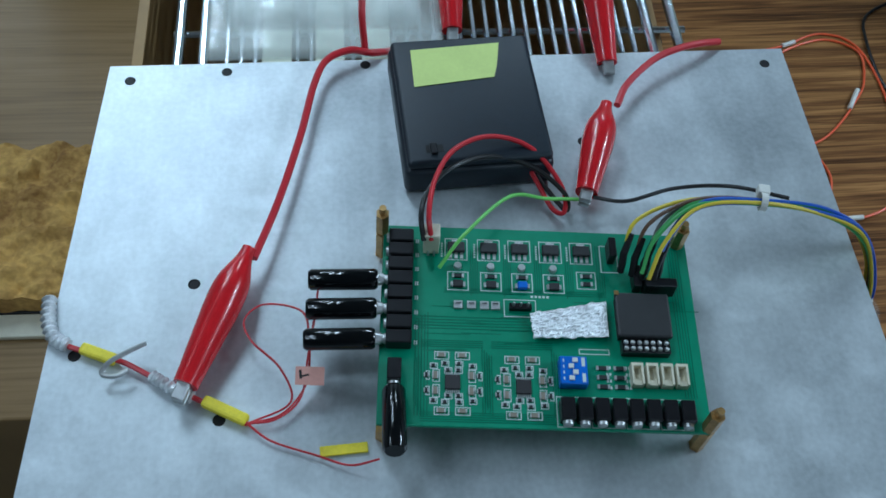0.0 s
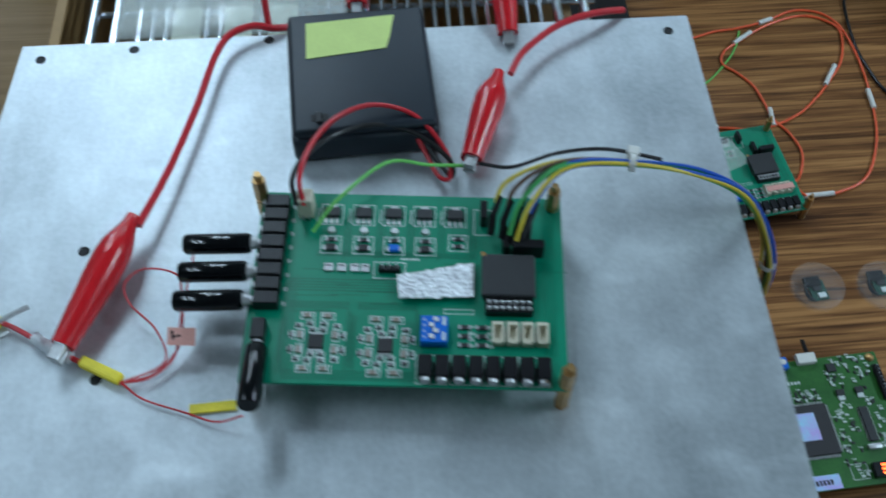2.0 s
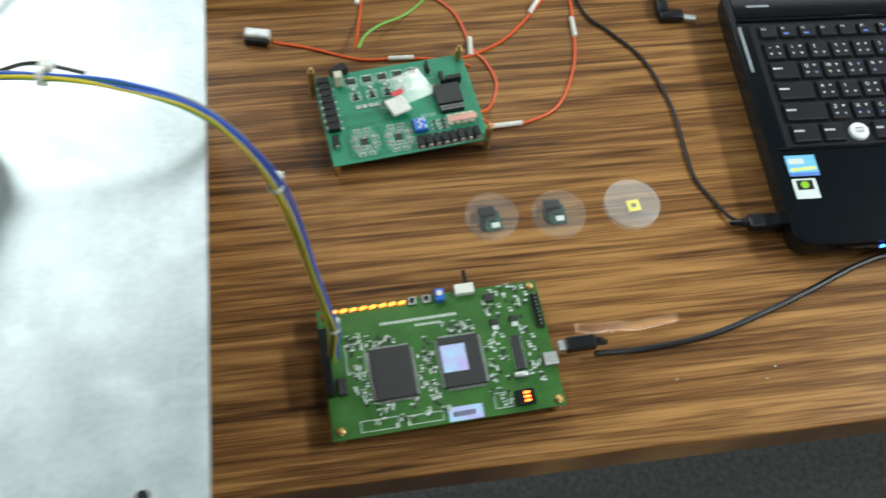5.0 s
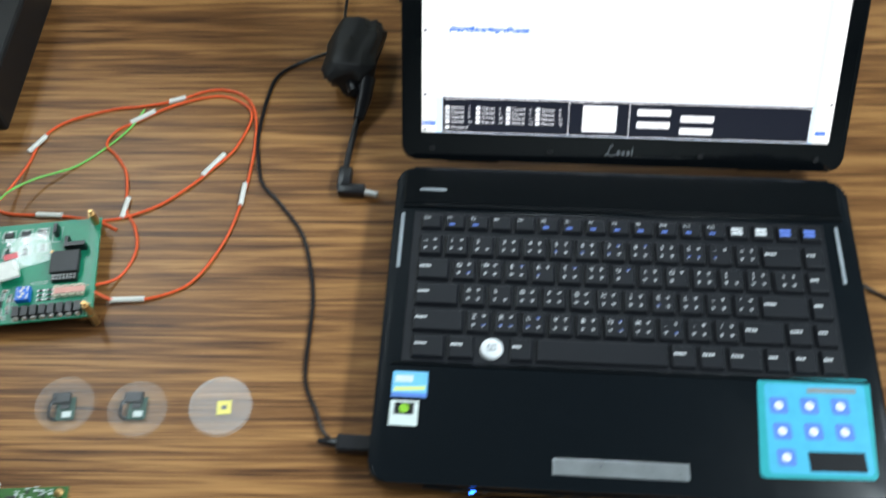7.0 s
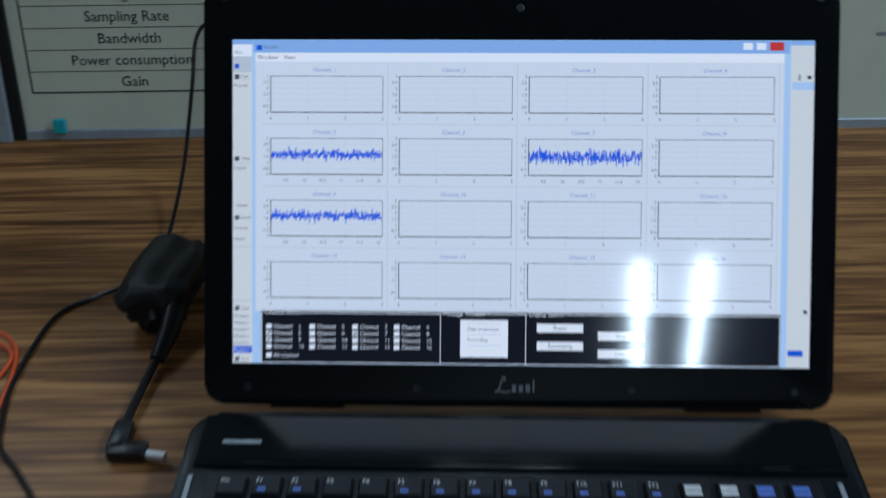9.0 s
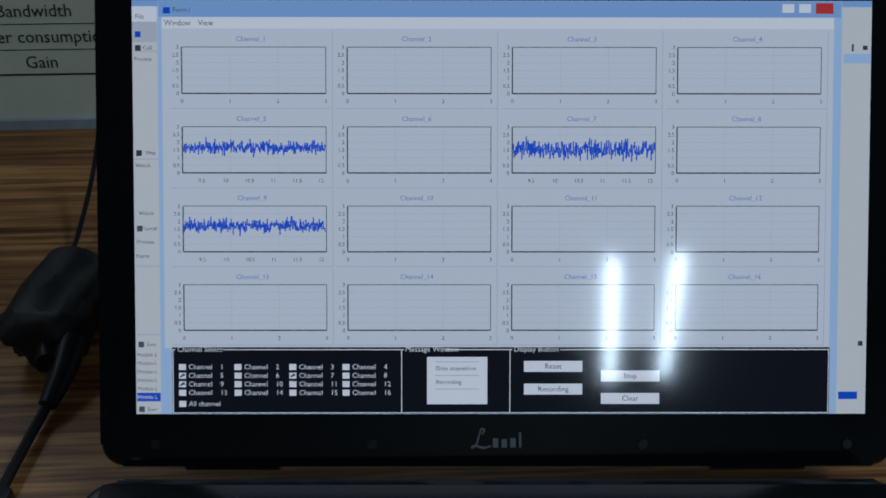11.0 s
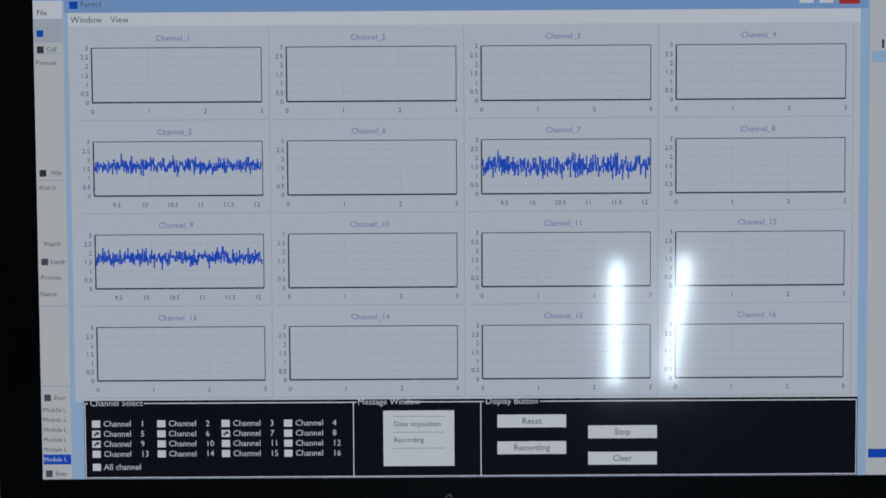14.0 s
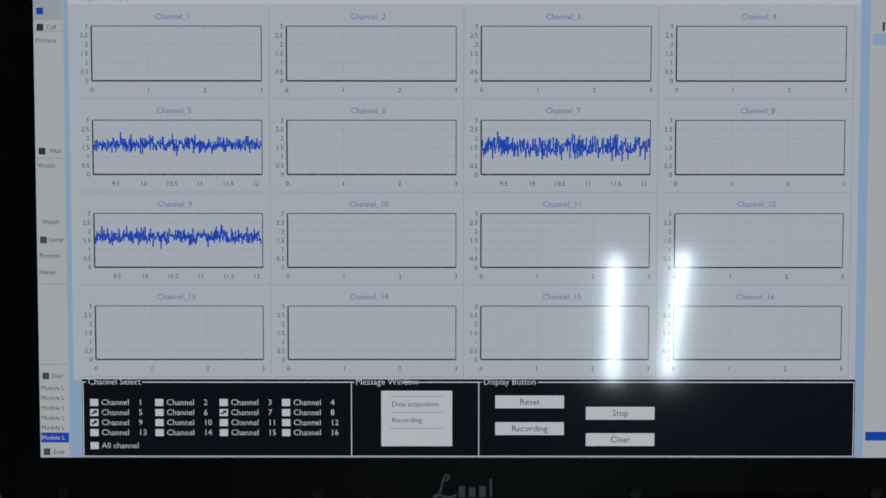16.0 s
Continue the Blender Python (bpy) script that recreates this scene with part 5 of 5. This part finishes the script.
cd = thing("feature_card", "turquoise promotional sticker with blue icons", "sticker", at(235, -262, DECK + 0.05, 0, 0, 1.5))
part("sheet", add_prism(bmesh.new(), [(x + (y > 40) * 6, y) for x, y in round_rect(0, 74, 0, 70, 4)], 0, 0.4), TEAL, cd)
part("pale_field", add_prism(bmesh.new(), [(x + (y > 40) * 4, y) for x, y in round_rect(6, 72, 3, 66, 3)], 0.4, 0.5), plain("aqua_print", (0.07, 0.42, 0.62), 0.3, 0, 0.4), cd)
for r in range(3):
    for c in range(3):
        if r == 0 and c:
            continue
        ic = part("icon", add_prism(bmesh.new(), round_rect(12 + 20 * c, 24 + 20 * c, 8 + 18 * r, 20 + 18 * r, 2.5), 0.5, 0.62), VIOLET, cd, "rounded blue icon")
        part("glyph", add_lathe(bmesh.new(), [(0.05, 0.72), (2.8, 0.7), (2.9, 0.62)], (18 + 20 * c, 14 + 18 * r, 0), 14), LEGEND, ic)
part("dark_label", add_box(bmesh.new(), 32, 68, 5, 18, 0.5, 0.66), BLACK, cd)
part("title_bar", add_box(bmesh.new(), 38, 70, 59.5, 63, 0.5, 0.62), GREY_INK, cd)

# lid: its own plane, leaning back; local x along the hinge, y up the lid, z towards the viewer
LID = at(0, 0, 40) @ Matrix.Rotation(radians(90 - 34), 4, "X")
SW, SH = 309.6, 174.1
bm = add_prism(bmesh.new(), round_rect(-15.5, 322.5, -22.5, 204, 10, 8), -9, 0)
es = [e for e in bm.edges if all(v.co.z > -0.1 for v in e.verts) or all(v.co.z < -8.9 for v in e.verts)]
bmesh.ops.bevel(bm, geom=es, offset=1.8, segments=4, affect="EDGES", profile=0.5)
lid = part("lid", bm, GLOSS, lap, "glossy black lid and screen frame", smooth=True)
lid.matrix_basis = LID


def on_lid(name, bm, material, label="", smooth=False):
    return part(name, bm, material, lid, label, smooth)


for x in (40, 265):
    on_lid("hinge", add_cyl(bmesh.new(), (x - 20, -20, -6), (x + 20, -20, -6), 5.5, seg=16), GLOSS, smooth=True)
on_lid("camera_lens", add_lathe(bmesh.new(), [(0.05, 0.3), (1.6, 0.3), (2.2, 0.02)], (154, 191, 0), 16), CHIP)
for x, y in ((8, -13), (100, -13), (215, -13), (302, -13), (-4, 196), (312, 196)):
    on_lid("rubber_stop", add_cyl(bmesh.new(), (x, y, 0), (x, y, 0.8), 2.2, 2.0, 12), BLACK_MATT)
# maker's mark, reduced to plain strokes: a curled stroke, its foot and four bars
curl = smooth_line([(146.6, -8.6, 0.1), (147.6, -7.0, 0.1), (146.2, -6.6, 0.1), (145.2, -9.6, 0.1), (144.0, -13.4, 0.1), (142.2, -14.6, 0.1), (143.4, -13.6, 0.1), (147.0, -14.6, 0.1), (150.4, -13.8, 0.1)], 5)
on_lid("emblem_stroke", add_sweep(bmesh.new(), curl, [0.45] * len(curl), 6), MARK, "small silver maker's mark", True)
for k, tall in enumerate((4.0, 3.6, 4.0, 6.4)):
    on_lid("emblem_bar", add_box(bmesh.new(), 151.2 + 3.7 * k, 153.5 + 3.7 * k - (1.3 if k == 3 else 0), -14.4, -14.4 + tall, 0, 0.25), MARK)

# the lit picture: flat layers, each a hair above the other
DISPLAY = glow("display_white", (0.66, 0.72, 0.80), DISPLAY_GAIN, True)
D_PALE = glow("display_pale", (0.80, 0.84, 0.90), DISPLAY_GAIN, True)
D_PANEL = glow("display_side", (0.66, 0.69, 0.70), DISPLAY_GAIN, True)
D_BLUE = glow("display_sky", (0.26, 0.44, 0.78), DISPLAY_GAIN, True)
D_EDGE = glow("display_edge", (0.42, 0.60, 0.85), DISPLAY_GAIN, True)
D_BLACK = glow("display_black", (0.004, 0.005, 0.010), DISPLAY_GAIN, True)
D_LINE = glow("display_line", (0.05, 0.05, 0.07), DISPLAY_GAIN, True)
D_GRID = glow("display_grid", (0.52, 0.57, 0.64), DISPLAY_GAIN, True)
D_TEXT = glow("display_text", (0.09, 0.10, 0.13), DISPLAY_GAIN, True)
D_TITLE = glow("display_title", (0.20, 0.26, 0.58), DISPLAY_GAIN, True)
D_TRACE = glow("display_trace", (0.02, 0.10, 0.72), DISPLAY_GAIN, True)
D_SEL = glow("display_selection", (0.01, 0.09, 0.62), DISPLAY_GAIN, True)
D_RED = glow("display_red", (0.55, 0.04, 0.04), DISPLAY_GAIN, True)
layers = {}
PIECE = ["screen_area", 0]


def begin(name):
    PIECE[0], PIECE[1] = name, PIECE[1] + 1


def ink(material, x0, x1, v0, v1, level):
    """A flat patch of the picture; v runs down from the screen's top edge."""
    bm = layers.setdefault((PIECE[1], material.name, level), (material, bmesh.new(), PIECE[0]))[1]
    z = 0.05 + 0.07 * level
    vs = [bm.verts.new(p) for p in ((x0, SH - v1, z), (x1, SH - v1, z), (x1, SH - v0, z), (x0, SH - v0, z))]
    bm.faces.new(vs)


begin("screen_area")
ink(D_PANEL, 0, SW, 0, SH, 0)
begin("screen_area")
ink(D_EDGE, 10.6, 297.2, 0, SH, 1)
begin("screen_area")
ink(D_BLUE, 0, SW, 0, 2.6, 1)
begin("screen_area")
ink(D_BLUE, 11.2, 296.6, 0.4, 7, 2)
begin("screen_area")
ink(D_PALE, 12.4, 293.8, 7, 11.8, 2)
begin("screen_area")
ink(DISPLAY, 12.4, 293.8, 11.8, 146, 2)
begin("screen_area")
ink(D_BLACK, 15.4, 294, 145.6, SH - 0.2, 3)
begin("screen_area")
ink(D_RED, 286, 293.4, 1, 5.4, 3)
for x in (272, 279):
    begin("window_button")
    ink(D_PALE, x, x + 5, 1.4, 5, 3)
for v in (21, 66, 95, 111, 140):
    begin("list_rule")
    ink(D_GRID, 0.5, 10.4, v, v + 0.5, 1)
begin("screen_area")
ink(D_PALE, 0, 10.4, 2.6, 9, 1)
begin("screen_area")
ink(D_SEL, 0.4, 10.4, 165, 168.6, 2)
begin("screen_area")
ink(D_SEL, 298, 306, 164.6, 167.8, 2)
begin("screen_area")
ink(D_EDGE, 298, SW, 22, 26, 1)
for v, c in ((14.2, D_SEL), (19.9, D_LINE), (63.7, D_LINE), (95.4, D_TEXT), (144.4, D_TEXT), (172, D_TEXT)):
    begin("list_icon")
    ink(c, 1.2, 3.6, v - 1.2, v + 1.2, 2)
begin("list_head")
ink(D_GRID, 0, 10.4, 9, 17.4, 1)
txt, wtxt, ttl = [], [], []
for word, x, v in (("Call", 4.6, 19.9), ("Process", 0.8, 24.6), ("Wat", 5.2, 63.7), ("Watch", 0.8, 68.9), ("Watch", 2, 89), ("Local", 4.6, 95.4), ("Process", 1.0, 101), ("Name", 0.8, 107), ("Ever", 4.8, 144.4), ("Ever", 4.8, 172)):
    txt.append((word, x, SH - v, 1.7, "l"))
for k in range(5):
    txt.append(("Module L", 0.7, SH - 148.8 - 3.6 * k, 1.6, "l"))
wtxt.append(("Module L", 0.7, SH - 166.8, 1.6, "l"))
rnd = random.Random(21)
CX, RV, PWID, PHEI = (20.7, 89.9, 159.1, 228.4), (19.5, 52.7, 85.9, 119.1), 60.2, 19.3
for r in range(4):
    for c in range(4):
        x, v, n_ = CX[c], RV[r], 4 * r + c + 1
        begin("plot_grid")
        ink(D_GRID, x + PWID + 2.6, x + PWID + 2.9, v - 7, v + PHEI + 6.4, 3)
        ink(D_GRID, x - 5, x + PWID + 2.6, v + PHEI + 6.1, v + PHEI + 6.4, 3)
        for k in range(1, 6):
            ink(D_GRID, x, x + PWID, v + PHEI * k / 6 - 0.06, v + PHEI * k / 6 + 0.06, 3)
        for k in (1, 2):
            ink(D_GRID, x + PWID * k / 3 - 0.06, x + PWID * k / 3 + 0.06, v, v + PHEI, 3)
        begin("plot_frame")
        ink(D_LINE, x - 0.32, x + 0.18, v, v + PHEI, 4)
        ink(D_LINE, x, x + PWID, v + PHEI - 0.3, v + PHEI + 0.25, 4)
        ink(D_TEXT, x, x + PWID, v - 0.18, v + 0.14, 4)
        ink(D_TEXT, x + PWID - 0.16, x + PWID + 0.16, v, v + PHEI, 4)
        ttl.append(("Channel_%d" % n_, x + 29, SH - v + 3.3, 2.1, "c"))
        live = n_ in (5, 7, 9)
        for k, lab in enumerate(("3", "2.5", "2", "1.5", "1", "0.5", "0")):
            txt.append((lab, x - 1.2, SH - v - PHEI * k / 6 - 0.1, 1.7, "r"))
        for k, lab in enumerate(("9.5", "10", "10.5", "11", "11.5", "12") if live else ("0", "1", "2", "3")):
            txt.append((lab, x + (8 + 10 * k if live else PWID * k / 3), SH - v - PHEI - 3.3, 1.7, "c"))
        if live:
            begin("signal_trace")
            amp = {5: 1.6, 7: 2.5, 9: 1.6}[n_]
            px, pv = x + 0.3, v + 9
            for k in range(400):
                qx = x + 0.3 + (PWID - 0.6) * (k + 1) / 400
                qv = v + {5: 8.6, 7: 9.6, 9: 8.4}[n_] + max(-5.5, min(5.5, rnd.gauss(0, amp * 0.85)))
                ink(D_TRACE, min(px, qx) - 0.12, max(px, qx) + 0.12, min(pv, qv) - 0.16, max(pv, qv) + 0.16, 5)
                px, pv = qx, qv
# black control strip
for x0, x1 in ((15.6, 112.3), (112.3, 158.2), (158.2, 293.6)):
    begin("group_frame")
    head = {15.6: 20, 112.3: 17, 158.2: 20}[x0]
    ink(D_PALE, x0 + head + 1.5, x1, 146.4, 146.8, 4)
    ink(D_PALE, x0, x0 + 1.2, 146.4, 146.8, 4)
    ink(D_PALE, x0, x0 + 0.35, 146.4, SH - 0.6, 4)
begin("screen_area")
ink(D_PALE, 15.6, 293.6, SH - 0.75, SH - 0.4, 4)
begin("screen_area")
ink(D_PALE, 293.4, 293.7, 146.4, SH - 0.6, 4)
wtxt += [("Channel Select", 17.6, SH - 146.5, 2.3, "l"), ("Message Window", 114, SH - 146.5, 2.3, "l"), ("Display Button", 160, SH - 146.5, 2.3, "l")]
for r in range(4):
    for c, x in enumerate((19.7, 43.2, 66.4, 88.9)):
        v, n_ = 154 + 3.65 * r, 4 * r + c + 1
        begin("checkbox")
        ink(D_PALE, x - 1.5, x + 1.5, v - 1.3, v + 1.3, 4)
        if n_ in (5, 7, 9):
            ink(D_LINE, x - 0.9, x - 0.1, v - 0.1, v + 0.7, 5)
            ink(D_LINE, x - 0.2, x + 1.0, v - 0.8, v + 0.2, 5)
        wtxt += [("Channel", x + 2.6, SH - v, 2.2, "l"), (str(n_), x + 16, SH - v, 2.2, "l")]
begin("screen_area")
ink(D_PALE, 18.2, 21.2, 168.4, 171, 4)
wtxt.append(("All channel", 22.3, SH - 169.7, 2.2, "l"))
begin("screen_area")
ink(D_PALE, 123.2, 148.8, 149.7, 169.9, 4)
for v in (151.6, 157.4, 163.2):
    begin("message_rule")
    ink(D_GRID, 126.6, 145.4, v, v + 0.4, 5)
txt += [("Data acquisition", 127, SH - 154.6, 1.9, "l"), ("Recording", 127, SH - 160.4, 1.9, "l")]
for x0, v0, w in ((164.3, 151.4, "Reset"), (164.3, 161.1, "Recording"), (197, 155.5, "Stop"), (197, 165.1, "Clear")):
    begin("screen_button")
    ink(D_PALE, x0, x0 + 24.8, v0, v0 + 4.7, 4)
    txt.append((w, x0 + 12.4, SH - v0 - 2.35, 2.3, "c"))
txt += [("Window", 13.4, SH - 9.6, 2.3, "l"), ("View", 27.6, SH - 9.6, 2.3, "l"), ("Form1", 17, SH - 4.2, 2.1, "l"), ("File", 1.4, SH - 7, 2.0, "l")]
begin("screen_area")
ink(D_SEL, 13, 16, 3, 5.6, 3)
begin("screen_area")
ink(D_LINE, 301.4, 302.2, 18, 21, 2)
begin("screen_area")
ink(D_LINE, 306, 308, 18.6, 20.4, 2)
begin("screen_area")
ink(D_LINE, 306, 308, 143, 145, 2)
for material, bm, name in layers.values():
    on_lid(name, bm, material)
for rows_, material, z in ((txt, D_TEXT, 0.5), (ttl, D_TITLE, 0.5), (wtxt, D_PALE, 0.5)):
    bm = letters(rows_)
    bmesh.ops.translate(bm, verts=bm.verts, vec=(0, 0, z))
    on_lid("screen_writing", bm, material)["kind"] = "stuff"

# small marks of use on the table
rnd = random.Random(9)
for k in range(4):
    x, y = rnd.uniform(-280, -20), rnd.uniform(-370, -250)
    bm = bmesh.new()
    bmesh.ops.create_icosphere(bm, subdivisions=1, radius=rnd.uniform(0.5, 1.1))
    lone("crumb", bm, SILK, "tiny pale crumb on the table", "crumb", at(x, y, 0.6), "crumbs")

bm = bmesh.new()
strip_line = [(-186, -320), (-172, -322), (-156, -320), (-141, -322), (-125, -319), (-109, -317)]
rows_ = [[bm.verts.new((x, y + dy, 0.4 + 1.4 * abs(math.sin(0.9 * k + dy)))) for k, (x, y) in enumerate(strip_line)] for dy in (-3.5, 0, 3.5)]
for a, b_ in zip(rows_, rows_[1:]):
    for k in range(len(strip_line) - 1):
        bm.faces.new((a[k], a[k + 1], b_[k + 1], b_[k]))
ex = bmesh.ops.extrude_face_region(bm, geom=list(bm.faces))
bmesh.ops.translate(bm, verts=[v for v in ex["geom"] if isinstance(v, bmesh.types.BMVert)], vec=(0, 0, 0.3))
lone("film_scrap", bm, FILM, "crumpled strip of clear plastic film on the table", "plastic scrap", smooth=True).visible_shadow = False
